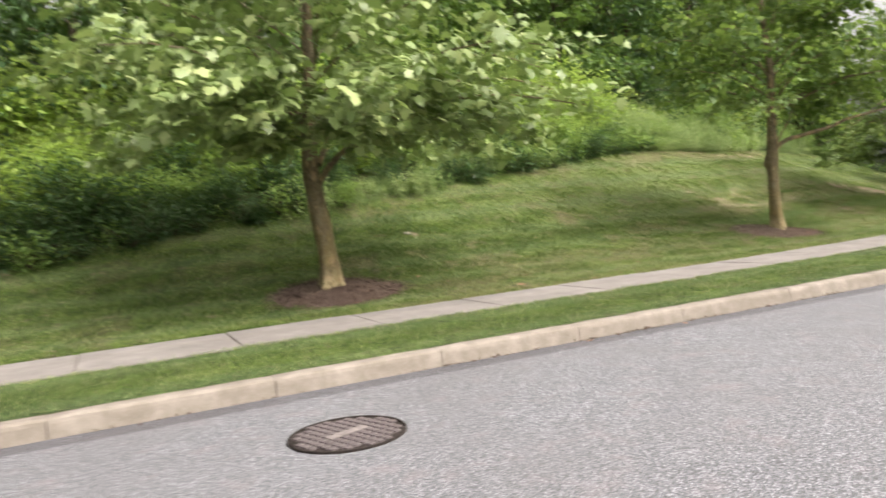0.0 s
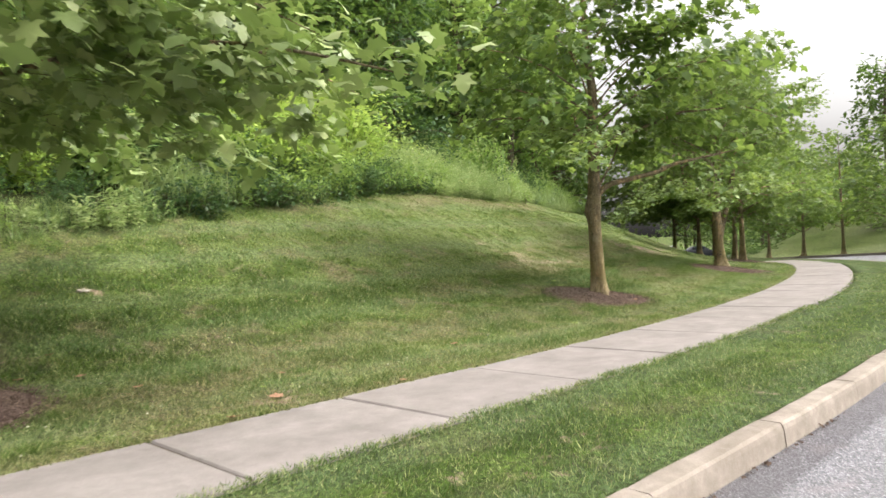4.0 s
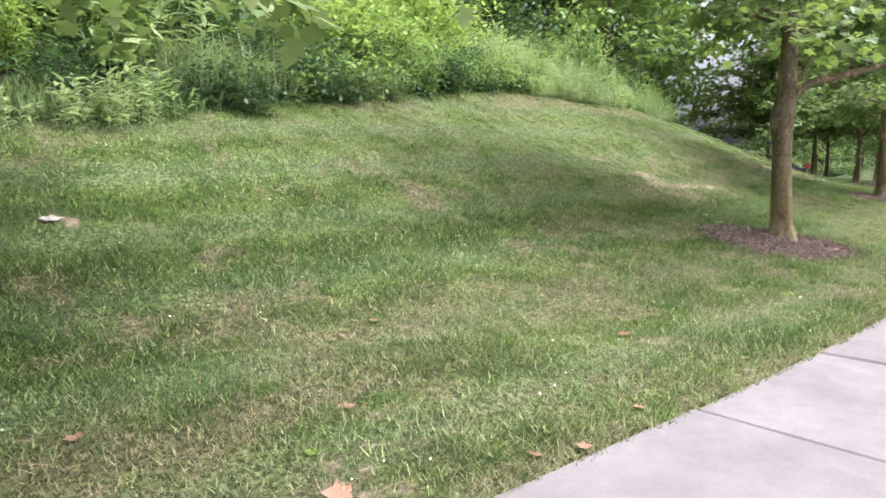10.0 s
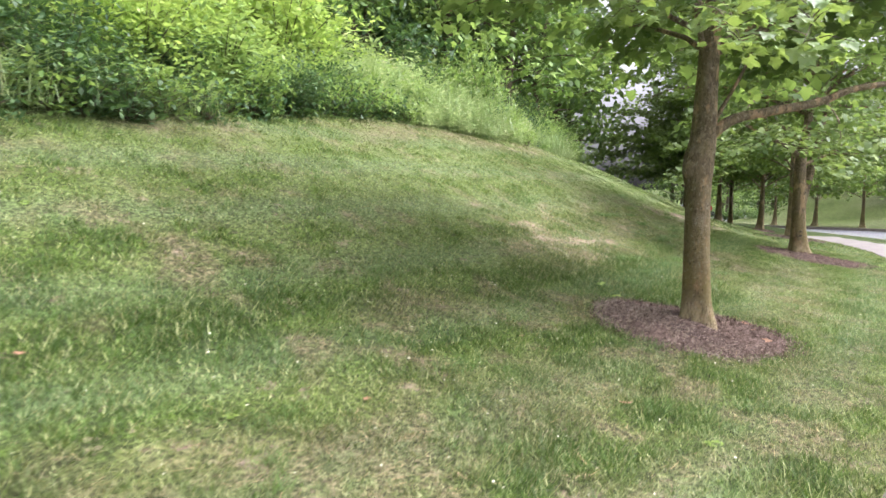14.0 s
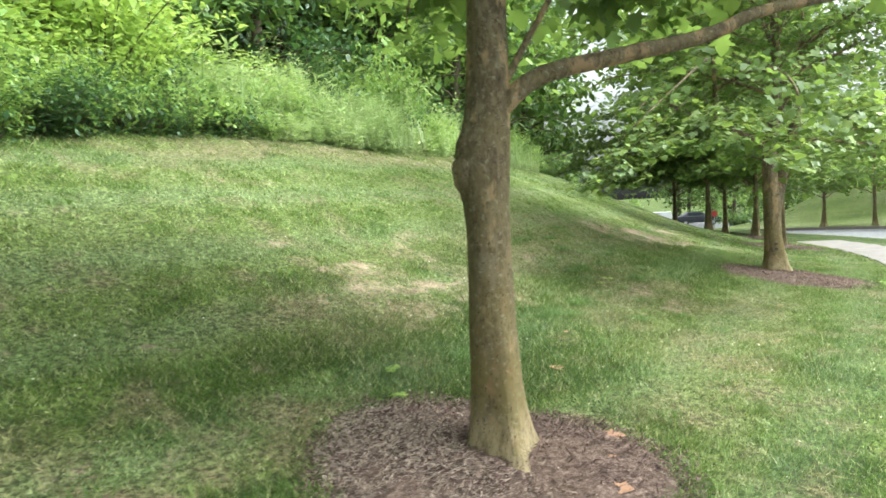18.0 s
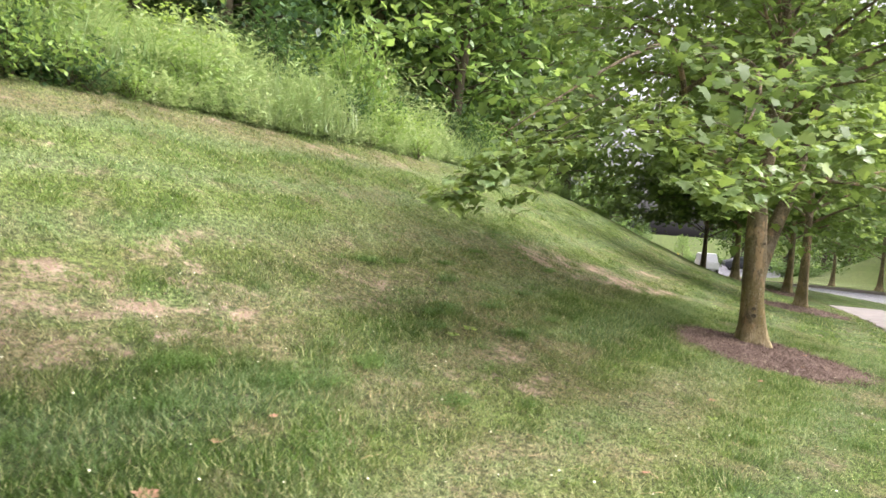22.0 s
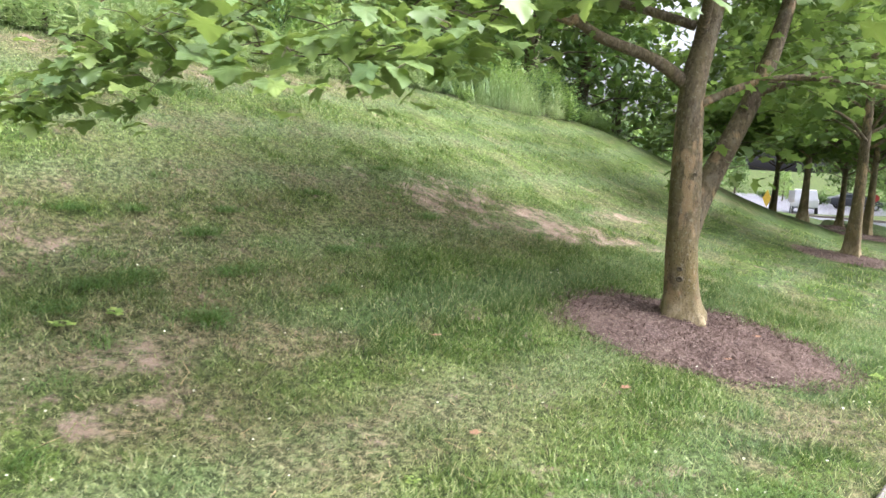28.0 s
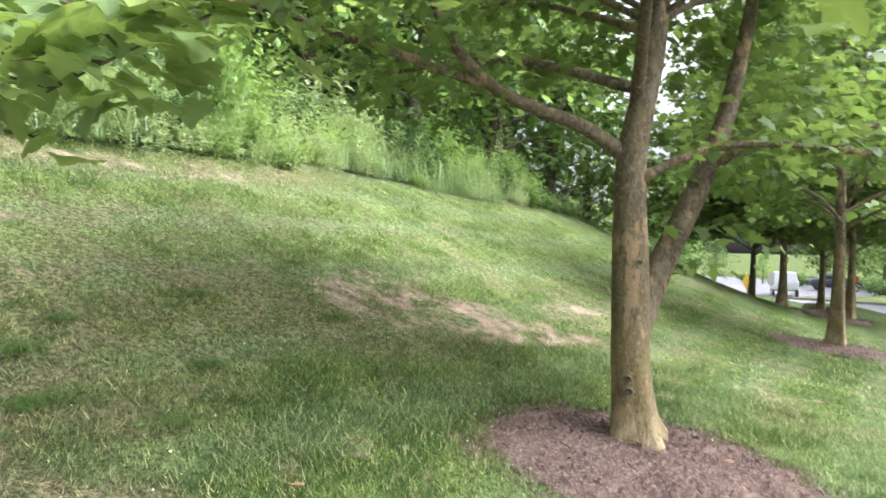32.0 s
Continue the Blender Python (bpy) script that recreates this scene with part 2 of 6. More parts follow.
def mat_mulch(name, shreds):
    k = Mat(name)
    p = k.pos()
    col = k.ramp(k.noise(p, 38.0, 6, 0.8), [(0.36, (0.038, 0.026, 0.023)), (0.5, (0.110, 0.074, 0.062)), (0.64, (0.28, 0.21, 0.18))])
    col = k.mix(k.math("MULTIPLY", k.ramp(k.noise(p, 2.2, 4), [(0.42, (0, 0, 0)), (0.65, (1, 1, 1))]), 0.35), col, (0.25, 0.18, 0.14))
    if shreds:
        isl = k.n("NewGeometry").outputs["Random Per Island"]
        col = k.mix(k.ramp(isl, [(0.0, (0.6, 0.6, 0.6)), (0.35, (0, 0, 0))]), col, (0.040, 0.027, 0.022))
        col = k.mix(k.ramp(isl, [(0.6, (0, 0, 0)), (1.0, (0.6, 0.6, 0.6))]), col, (0.27, 0.195, 0.16))
    k.bump(k.noise(p, 90.0, 6, 0.8), 0.8, 0.012)
    return k.done(col, 0.95, 0, 0.1)


def mat_plain(name, colour, rough=0.6, metal=0.0, vary=0.25, scale=6.0, spec=0.4):
    k = Mat(name)
    dark = tuple(c * (1 - vary) for c in colour)
    light = tuple(min(1.0, c * (1 + vary)) for c in colour)
    col = k.ramp(k.noise(k.obj(), scale, 5), [(0.3, dark), (0.7, light)])
    k.bump(k.noise(k.obj(), scale * 8, 4), 0.15, 0.003)
    return k.done(col, rough, metal, spec)


M_GROUND = mat_ground()
M_BLADE = leafy("grass_blade", None, (0.22, 0.36, 0.06), 0.55, 0.3, turf=True)
M_LEAF = leafy("plane_leaf", [(0.0, (0.040, 0.084, 0.024)), (0.4, (0.066, 0.120, 0.032)), (0.75, (0.118, 0.185, 0.054)), (1.0, (0.200, 0.260, 0.072))], (0.31, 0.45, 0.08), 0.50, 0.42, spec=0.24)
# Paler leaf copy: sunlight on the first tree's crown put into its colour.
M_LEAF_SUNLIT = leafy("sunlit_plane_leaf", [(0.0, (0.058, 0.118, 0.034)), (0.4, (0.135, 0.218, 0.066)), (0.75, (0.275, 0.360, 0.140)), (1.0, (0.45, 0.51, 0.22))], (0.24, 0.38, 0.06), 0.42, 0.26, spec=0.55)
NEAR = [(0.0, (0.048, 0.098, 0.052)), (0.4, (0.100, 0.180, 0.078)), (0.75, (0.165, 0.255, 0.088)), (1.0, (0.28, 0.36, 0.10))]
M_LEAF_NEAR = leafy("near_plane_leaf", NEAR, (0.42, 0.56, 0.08), 0.37, 0.38, veins=True, spec=0.5)
M_LEAF_SPRAY = leafy("spray_plane_leaf", NEAR, (0.42, 0.56, 0.08), 0.37, 0.38, spec=0.5)
M_SHRUB = leafy("shrub_leaf", [(0.0, (0.050, 0.115, 0.028)), (0.5, (0.120, 0.225, 0.055)), (1.0, (0.30, 0.41, 0.13))], (0.40, 0.55, 0.11), 0.5, 0.42, spec=0.32)
M_VINE = leafy("bright_vine_leaf", [(0.0, (0.085, 0.175, 0.038)), (0.45, (0.220, 0.350, 0.075)), (1.0, (0.44, 0.54, 0.16))], (0.50, 0.66, 0.12), 0.5, 0.46)
M_REED = leafy("tall_grass_blade", [(0.0, (0.045, 0.105, 0.028)), (0.4, (0.115, 0.210, 0.060)), (0.85, (0.225, 0.335, 0.130)), (1.0, (0.40, 0.41, 0.22))], (0.36, 0.50, 0.14), 0.45, 0.38, spec=0.5)
M_TUFT = leafy("coarse_tuft_blade", [(0.0, (0.035, 0.085, 0.018)), (0.5, (0.080, 0.160, 0.032)), (1.0, (0.170, 0.265, 0.070))], (0.24, 0.40, 0.06), 0.45, 0.32, spec=0.4)
M_WEED = leafy("feathery_weed_leaf", [(0.0, (0.050, 0.115, 0.045)), (0.40, (0.180, 0.290, 0.110)), (0.80, (0.34, 0.44, 0.20)), (1.0, (0.58, 0.56, 0.36))], (0.46, 0.60, 0.18), 0.5, 0.44)
# Dark-leaved shrubs, with the shade of the bank's hollows put into the colour.
M_DEEP_SHADED = leafy("deep_green_shaded_leaf", [(0.0, (0.018, 0.048, 0.020)), (0.5, (0.038, 0.085, 0.032)), (1.0, (0.095, 0.160, 0.060))], (0.14, 0.26, 0.05), 0.48, 0.28, spec=0.35)
M_WOOD_LEAF = leafy("wood_leaf", [(0.0, (0.030, 0.070, 0.019)), (0.5, (0.062, 0.122, 0.032)), (1.0, (0.120, 0.200, 0.052))], (0.24, 0.38, 0.06), 0.5, 0.35)
M_ASPHALT = mat_asphalt()
M_KERB = mat_concrete("buff_kerb_concrete", (0.165, 0.141, 0.117), (0.245, 0.213, 0.182), (0.335, 0.297, 0.262), 2.2, (0.15, 0.128, 0.10))
M_WALKWAY = mat_concrete("pale_walk_concrete", (0.165, 0.147, 0.138), (0.222, 0.200, 0.190), (0.285, 0.259, 0.249), 1.1, (0.14, 0.125, 0.115))
M_JOINT = mat_plain("joint_dirt", (0.12, 0.10, 0.08), 0.95)
M_BARK = mat_bark()
M_TWIG = mat_plain("twig_bark", (0.085, 0.070, 0.042), 0.85, 0, 0.35, 12.0)
M_MULCH = mat_mulch("bark_mulch", False)
M_SHRED = mat_mulch("bark_shreds", True)
M_IRON = mat_plain("rusty_cast_iron", (0.026, 0.020, 0.018), 0.8, 0.0, 0.45, 25.0, 0.15)
M_IRON_WORN = mat_plain("worn_cast_iron", (0.19, 0.165, 0.16), 0.7, 0.0, 0.35, 25.0, 0.15)
M_DEAD = leafy("dead_leaf", [(0.0, (0.22, 0.105, 0.060)), (0.5, (0.31, 0.165, 0.10)), (1.0, (0.42, 0.27, 0.18))], (0.5, 0.28, 0.12), 0.8, 0.12)
M_CHIP = mat_plain("dry_pale_chip", (0.30, 0.24, 0.195), 0.95, 0, 0.4, 30.0)
M_FLECK = mat_plain("pale_clover_head", (0.58, 0.58, 0.42), 0.9, 0, 0.3, 30.0)
M_SCRAP = mat_plain("pale_scrap", (0.30, 0.275, 0.23), 0.9, 0, 0.35, 30.0)
M_STRAW = mat_plain("dry_brown_blade", (0.36, 0.27, 0.14), 0.9, 0, 0.35)


# ---- plan: a straight kerb that bends to the left ----
BEND, RADIUS = 9.0, 54.0
PROF_D = np.array([0.0, 1.66, 2.97, 3.96, 4.95, 5.67, 6.48, 7.38, 8.0, 11.3, 12.8, 18.0, 27.0, 52.0])
PROF_Z = np.array([0.135, 0.164, 0.168, 0.215, 0.335, 0.49, 0.71, 1.0, 1.29, 2.72, 3.2, 4.6, 5.8, 6.2])
_dd = np.linspace(-1.0, 53.0, 1081)
_zz = np.interp(_dd, PROF_D, PROF_Z)
_zz = np.where(_dd > 3.3, np.convolve(np.pad(_zz, 12, mode="edge"), np.ones(25) / 25, "valid"), _zz)


def to_plan(s, d):
    """Metres along the kerb and off it to the left, as x, y."""
    s, d = np.asarray(s, float), np.asarray(d, float)
    a = (s - BEND) / RADIUS
    return np.where(s < BEND, s, BEND + (RADIUS - d) * np.sin(a)), np.where(s < BEND, d, RADIUS - (RADIUS - d) * np.cos(a))


def from_plan(x, y):
    x, y = np.asarray(x, float), np.asarray(y, float)
    dx, dy = x - BEND, RADIUS - y
    return np.where(x < BEND, x, BEND + RADIUS * np.arctan2(dx, dy)), np.where(x < BEND, y, RADIUS - np.hypot(dx, dy))


def smooth(a, b, v):
    v = np.clip((np.asarray(v, float) - a) / (b - a), 0, 1)
    return v * v * (3 - 2 * v)


def wave(s, d):
    """Slow unevenness of the turf."""
    return 0.022 * np.sin(1.3 * s + 0.9 * d) * np.sin(0.8 * s - 1.7 * d + 1.0) + 0.012 * np.sin(3.1 * s + 2.0) * np.sin(2.7 * d + 0.6 * s)


def fall(s):
    """The street drops slowly towards the junction."""
    s = np.asarray(s, float)
    return -0.020 * np.clip(s - 29.0, 0, 21) - 0.042 * np.clip(s - 50.0, 0, 26)


def height(s, d):
    s, d = np.asarray(s, float), np.asarray(d, float)
    steep = 1.0 * smooth(33.0, 44.0, s) * smooth(3.2, 5.0, d)
    z = np.interp(d + steep, _dd, _zz)
    ends = 1 - smooth(44.0, 52.0, s)
    z = 0.15 + (z - 0.15) * np.where(d > 3.2, ends, 1)
    z = z + wave(s, d) * smooth(3.3, 4.6, d)
    bank = 3.4 * smooth(-12.5, -24.0, d) * (1 - smooth(69.0, 75.0, s))
    return np.where(d < -7.6, 0.14 + bank - 0.35 * smooth(74.0, 75.5, s) * (d > -42), z) + fall(s)


def brush_line(s):
    return np.interp(s, [-30, 0.5, 4, 7, 9.6, 12, 16, 20, 24, 30, 36, 44, 50], [5.5, 7.4, 8.55, 9.15, 9.7, 10.25, 11.1, 11.65, 11.3, 11.7, 11.3, 10.6, 10.0])


def turn_at(s):
    return max(0.0, (s - BEND) / RADIUS)


def patch(s, d, cs, cd, ls, ld, tilt=0.0):
    """An oval stain: 1 in its middle, 0 outside."""
    c, n = math.cos(tilt), math.sin(tilt)
    u, v = (s - cs) * c + (d - cd) * n, (d - cd) * c - (s - cs) * n
    return np.clip(1.25 - 0.85 * np.sqrt((u / ls) ** 2 + (v / ld) ** 2), 0, 0.72)


BARE = ((17.9, 6.75, 1.35, 0.34, 0.0), (17.6, 7.25, 1.3, 0.50, 0.0), (20.6, 7.3, 0.7, 0.34, 0.0), (20.6, 5.78, 0.55, 0.24, 0.2), (20.15, 5.4, 0.4, 0.16, 0.0), (18.2, 7.45, 1.2, 0.30, 0.15), (20.5, 7.30, 0.85, 0.26, 0.1), (19.2, 7.95, 0.6, 0.18, 0.1), (17.3, 8.3, 0.6, 0.16, 0.1), (26.3, 7.25, 1.65, 0.58, -0.42), (27.2, 6.5, 1.0, 0.24, -0.4), (26.3, 7.95, 0.8, 0.2, -0.1), (24.7, 6.55, 0.4, 0.13, 0),
        (22.2, 11.15, 1.1, 0.2, -0.1), (24.2, 10.75, 0.8, 0.22, -0.1), (20.4, 11.6, 0.8, 0.12, -0.1), (26.2, 10.4, 0.7, 0.18, -0.1), (7.55, 3.35, 0.5, 0.17, 0.1), (6.5, 3.2, 0.3, 0.08, 0), (29.5, 6.9, 0.8, 0.16, -0.2), (20.7, 5.5, 0.35, 0.14, 0.3), (7.3, 7.36, 0.26, 0.13, 0.1), (20.6, 7.7, 0.5, 0.2, 0.1), (24.66, 6.5, 0.32, 0.12, 0.0))
DRY = ((21.5, 7.3, 2.0, 0.9, 0.0), (20.5, 6.0, 1.3, 0.5, 0.0), (23.0, 7.8, 1.6, 0.8, 0.0), (9.2, 4.7, 1.8, 0.55, 0.05), (10.6, 5.0, 1.4, 0.4, 0.05), (12.0, 4.7, 1.5, 0.35, 0.0), (17.8, 4.4, 1.6, 0.4, 0.0), (20.2, 4.7, 2.6, 0.5, 0.0), (7.3, 4.3, 0.9, 0.45, 0.2), (6.6, 4.0, 0.7, 0.4, 0), (8.6, 4.3, 1.0, 0.3, 0), (10.4, 4.7, 1.2, 0.35, 0.1), (8.0, 5.6, 0.5, 0.25, 0), (16.2, 6.8, 0.9, 0.45, 0), (18.4, 7.0, 1.8, 0.6, 0), (25.4, 7.1, 1.5, 0.6, -0.2), (13.5, 10.2, 1.2, 0.3, 0.1), (17.5, 10.8, 1.5, 0.3, 0),
       (22.5, 10.9, 2.6, 0.35, 0), (13.0, 6.2, 0.8, 0.3, 0), (14.6, 3.6, 0.9, 0.3, 0), (19.5, 4.5, 1.0, 0.3, 0.1), (5.8, 6.1, 0.5, 0.3, 0), (9.3, 3.5, 1.2, 0.25, 0), (11.8, 3.6, 1.0, 0.25, 0), (21.5, 6.4, 1.0, 0.4, 0), (20.6, 5.2, 0.9, 0.35, 0.2), (19.3, 5.6, 0.7, 0.4, 0), (5.6, 4.2, 0.5, 0.5, 0), (7.0, 3.5, 1.0, 0.25, 0))


def bareness(s, d):
    out = np.zeros(np.shape(s))
    for row in BARE:
        out = np.maximum(out, patch(s, d, *row) * (1.05 if row[0] > 26 and row[1] < 7.5 else 0.66))
    return out * np.clip(0.30 + 1.35 * lattice(s * 0.8, d * 1.6, 0.34, 12), 0.2, 1.3)


def dryness(s, d):
    out = np.zeros(np.shape(s))
    for row in DRY:
        out = np.maximum(out, patch(s, d, *row))
    return out


def lattice(s, d, size, seed):
    """Soft random blotches of a given size, 0 to 1."""
    u, v = np.asarray(s, float) / size, np.asarray(d, float) / size
    i, j = np.floor(u).astype(int), np.floor(v).astype(int)
    fu, fv = u - i, v - j
    fu, fv = fu * fu * (3 - 2 * fu), fv * fv * (3 - 2 * fv)
    pick = np.random.default_rng(seed).uniform(0, 1, (256, 256))
    g = lambda a, b: pick[(a * 7 + 13) % 256, (b * 11 + 5) % 256]
    return (g(i, j) * (1 - fu) + g(i + 1, j) * fu) * (1 - fv) + (g(i, j + 1) * (1 - fu) + g(i + 1, j + 1) * fu) * fv


# Ovals of tone: mowing bands and lush turf, plus painted tree shade and sunlight.
TURF_AND_SHADE = ((20.5, 4.6, 3.6, 0.50, 0.02, 0.20), (17.2, 4.3, 1.5, 0.35, 0.0, 0.22), (9.9, 4.45, 1.2, 0.30, 0.0, 0.22), (11.0, 5.35, 2.4, 0.26, -0.05, 0.30), (14.3, 5.6, 1.2, 0.3, 0.0, 0.15), (24.0, 4.7, 2.5, 0.50, 0.0, 0.08), (12.0, 7.6, 3.0, 0.35, 0.0, 0.16), (27.0, 9.3, 3.0, 0.9, 0.0, 0.18), (18.0, 9.4, 4.0, 0.6, 0.0, 0.14), (13.0, 9.0, 4.0, 1.2, 0.0, 0.20), (14.6, 9.6, 2.6, 0.9, 0.0, 0.12), (33.0, 8.0, 4.0, 1.6, 0.0, 0.16), (21.8, 9.1, 3.6, 1.0, -0.05, 0.20), (16.0, 8.0, 2.2, 0.5, 0.0, 0.12), (14.1, 8.0, 2.6, 1.1, 0.0, 0.24), (21.0, 8.5, 2.0, 0.6, 0.0, 0.14), (23.3, 8.6, 1.8, 0.9, 0.0, 0.18), (20.4, 5.5, 1.1, 0.5, 0.0, 0.14), (24.1, 7.9, 1.2, 0.5, 0.0, 0.12), (7.6, 5.05, 1.0, 0.45, 0.0, -0.26), (7.8, 4.4, 1.2, 0.45, 0.0, -0.18),
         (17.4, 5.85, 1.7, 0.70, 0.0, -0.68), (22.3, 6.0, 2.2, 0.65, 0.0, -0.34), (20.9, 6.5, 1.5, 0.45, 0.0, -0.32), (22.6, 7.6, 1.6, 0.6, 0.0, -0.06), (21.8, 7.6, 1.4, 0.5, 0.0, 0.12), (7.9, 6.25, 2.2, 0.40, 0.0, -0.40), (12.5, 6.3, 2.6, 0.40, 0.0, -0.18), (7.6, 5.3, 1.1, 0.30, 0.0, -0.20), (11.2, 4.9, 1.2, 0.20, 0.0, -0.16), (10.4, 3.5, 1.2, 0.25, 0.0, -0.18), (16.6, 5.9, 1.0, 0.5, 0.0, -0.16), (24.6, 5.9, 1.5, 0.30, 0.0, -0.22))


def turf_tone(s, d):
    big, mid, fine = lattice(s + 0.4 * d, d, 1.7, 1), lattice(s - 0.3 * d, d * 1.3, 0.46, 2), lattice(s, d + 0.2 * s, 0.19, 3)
    # Sunlight on the lawn across the street is painted as a lighter tone.
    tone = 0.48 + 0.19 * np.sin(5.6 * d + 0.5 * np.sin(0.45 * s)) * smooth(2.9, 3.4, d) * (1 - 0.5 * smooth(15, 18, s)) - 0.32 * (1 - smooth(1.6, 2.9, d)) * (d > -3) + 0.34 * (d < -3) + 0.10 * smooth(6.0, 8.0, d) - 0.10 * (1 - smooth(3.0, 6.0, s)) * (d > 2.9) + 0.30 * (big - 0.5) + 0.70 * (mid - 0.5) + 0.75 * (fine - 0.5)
    for row in TURF_AND_SHADE:
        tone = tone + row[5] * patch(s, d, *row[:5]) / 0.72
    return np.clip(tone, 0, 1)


def turf_dry(s, d):
    big, mid, fine = lattice(s, d * 1.4, 1.6, 4), lattice(s + 0.2 * d, d * 1.2, 0.42, 5), lattice(s, d, 0.16, 6)
    field = 0.24 * big + 0.42 * mid + 0.34 * fine
    loose = np.clip((field - 0.56) * 5.5, 0, 0.75) * (0.45 + 0.55 * smooth(4, 7, s) - 0.30 * smooth(23, 26, s))
    rim = (1 - smooth(0.2, 0.75, np.abs(d - brush_line(s) + 0.55))) * smooth(16.0, 18.5, s) * (1 - smooth(27.0, 31.0, s))
    marked = np.clip(np.maximum(np.maximum(dryness(s, d) * 1.2, rim), 0.9 * (smooth(2.9, 2.96, d) - smooth(3.04, 3.22, d)) * smooth(4.0, 6.0, s)), 0, 1) * np.clip(0.25 + 2.4 * (0.6 * mid + 0.4 * fine - 0.28), 0, 1)
    return np.clip(np.maximum(loose * smooth(2.9, 3.3, d) * (1 - 0.5 * smooth(7.0, 8.5, d)) + 0.4 * loose, marked), 0, 1)


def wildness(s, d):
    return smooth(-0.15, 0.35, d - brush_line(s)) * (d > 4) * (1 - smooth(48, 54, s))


# ---- mesh helpers ----
def mesh_of(name, verts, faces, mats=(), smooth_faces=False, attrs=None):
    me = bpy.data.meshes.new(name)
    me.from_pydata(np.asarray(verts).tolist() if isinstance(verts, np.ndarray) else verts, [], faces.tolist() if isinstance(faces, np.ndarray) else faces)
    for m in mats:
        me.materials.append(m)
    if smooth_faces:
        me.polygons.foreach_set("use_smooth", np.ones(len(me.polygons), bool))
    for key, values in (attrs or {}).items():
        me.attributes.new(key, "FLOAT", "POINT").data.foreach_set("value", np.asarray(values, np.float32).ravel())
    me.update()
    return me


def fast_mesh(name, verts, tris, mat, attrs=None, flat=True):
    """A mesh of many triangles from arrays."""
    me = bpy.data.meshes.new(name)
    verts, tris = np.asarray(verts, np.float32), np.asarray(tris, np.int32)
    me.vertices.add(len(verts))
    me.vertices.foreach_set("co", verts.ravel())
    me.loops.add(tris.size)
    me.loops.foreach_set("vertex_index", tris.ravel())
    me.polygons.add(len(tris))
    me.polygons.foreach_set("loop_start", np.arange(0, tris.size, 3, dtype=np.int32))
    me.materials.append(mat)
    if not flat:
        me.polygons.foreach_set("use_smooth", np.ones(len(tris), bool))
    for key, values in (attrs or {}).items():
        me.attributes.new(key, "FLOAT", "POINT").data.foreach_set("value", np.asarray(values, np.float32).ravel())
    me.update(calc_edges=True)
    return me


def part(name, me, parent, label="", at=None):
    """Links a mesh as one object under a thing or a part."""
    ob = new(name, me)
    ob.parent = parent
    if at is not None:
        ob.matrix_basis = at
    if label:
        ob["label"] = label
    return ob


def thing(name, at, label, category, group="", kind=""):
    ob = new(name)
    ob.empty_display_size = 0.1
    ob.matrix_basis = at
    return tagged(ob, label, category, group, kind)


def bm_mesh(name, bm, mats, smooth_faces=False):
    me = bpy.data.meshes.new(name)
    bm.normal_update()
    bm.to_mesh(me)
    bm.free()
    for m in mats:
        me.materials.append(m)
    if smooth_faces:
        me.polygons.foreach_set("use_smooth", np.ones(len(me.polygons), bool))
    return me


def box_bm(lx, ly, lz, bevel=0.0, at=(0, 0, 0), bm=None, seg=2):
    bm = bm or bmesh.new()
    made = bmesh.ops.create_cube(bm, size=1.0, matrix=Matrix.Translation(at) @ Matrix.Diagonal((lx, ly, lz, 1)))
    if bevel:
        edges = list({e for v in made["verts"] for e in v.link_edges})
        bmesh.ops.bevel(bm, geom=edges, offset=bevel, segments=seg, affect="EDGES", profile=0.6)
    return bm


def cyl_bm(r1, r2, length, sides=12, at=None, bm=None):
    bm = bm or bmesh.new()
    bmesh.ops.create_cone(bm, cap_ends=True, segments=sides, radius1=r1, radius2=r2, depth=length, matrix=at or Matrix.Translation((0, 0, length / 2)))
    return bm


def tube(points, radii, sides=8, rough=0.0, seed=0, flare=0.0):
    """A bent, tapering limb: rings of vertices round a line of points."""
    rng = np.random.default_rng(seed)
    pts = np.array(points, float)
    n = len(pts)
    way = np.gradient(pts, axis=0)
    way /= np.linalg.norm(way, axis=1)[:, None] + 1e-9
    ref = np.array([1.0, 0.0, 0.0]) if abs(way[0][0]) < 0.8 else np.array([0.0, 1.0, 0.0])
    ang = np.arange(sides) * 2 * np.pi / sides
    verts, faces = [], []
    lobes = rng.uniform(0, 6.28, 3)
    for i in range(n):
        u = np.cross(way[i], ref)
        u /= np.linalg.norm(u) + 1e-9
        w = np.cross(way[i], u)
        r = radii[i] * (1 + rough * (np.sin(3 * ang + lobes[0] + i * 0.21) * 0.5 + np.sin(5 * ang + lobes[1] - i * 0.33) * 0.4 + rng.normal(0, 0.35, sides)))
        if flare:
            r = r + flare * min(1.0, math.exp(-(i - 6) * 0.27)) * (0.25 + np.maximum(0, np.sin(4 * ang + lobes[2]) + 0.4 * np.sin(3 * ang)) ** 2)
        verts.append(pts[i] + np.outer(np.cos(ang) * r, u) + np.outer(np.sin(ang) * r, w))
    verts = np.concatenate(verts)
    k = np.arange(sides)
    for i in range(n - 1):
        a, b = i * sides + k, i * sides + (k + 1) % sides
        faces += np.stack([a, b, b + sides, a + sides], 1).tolist()
    faces.append([int((n - 1) * sides + j) for j in range(sides)])
    return verts, faces


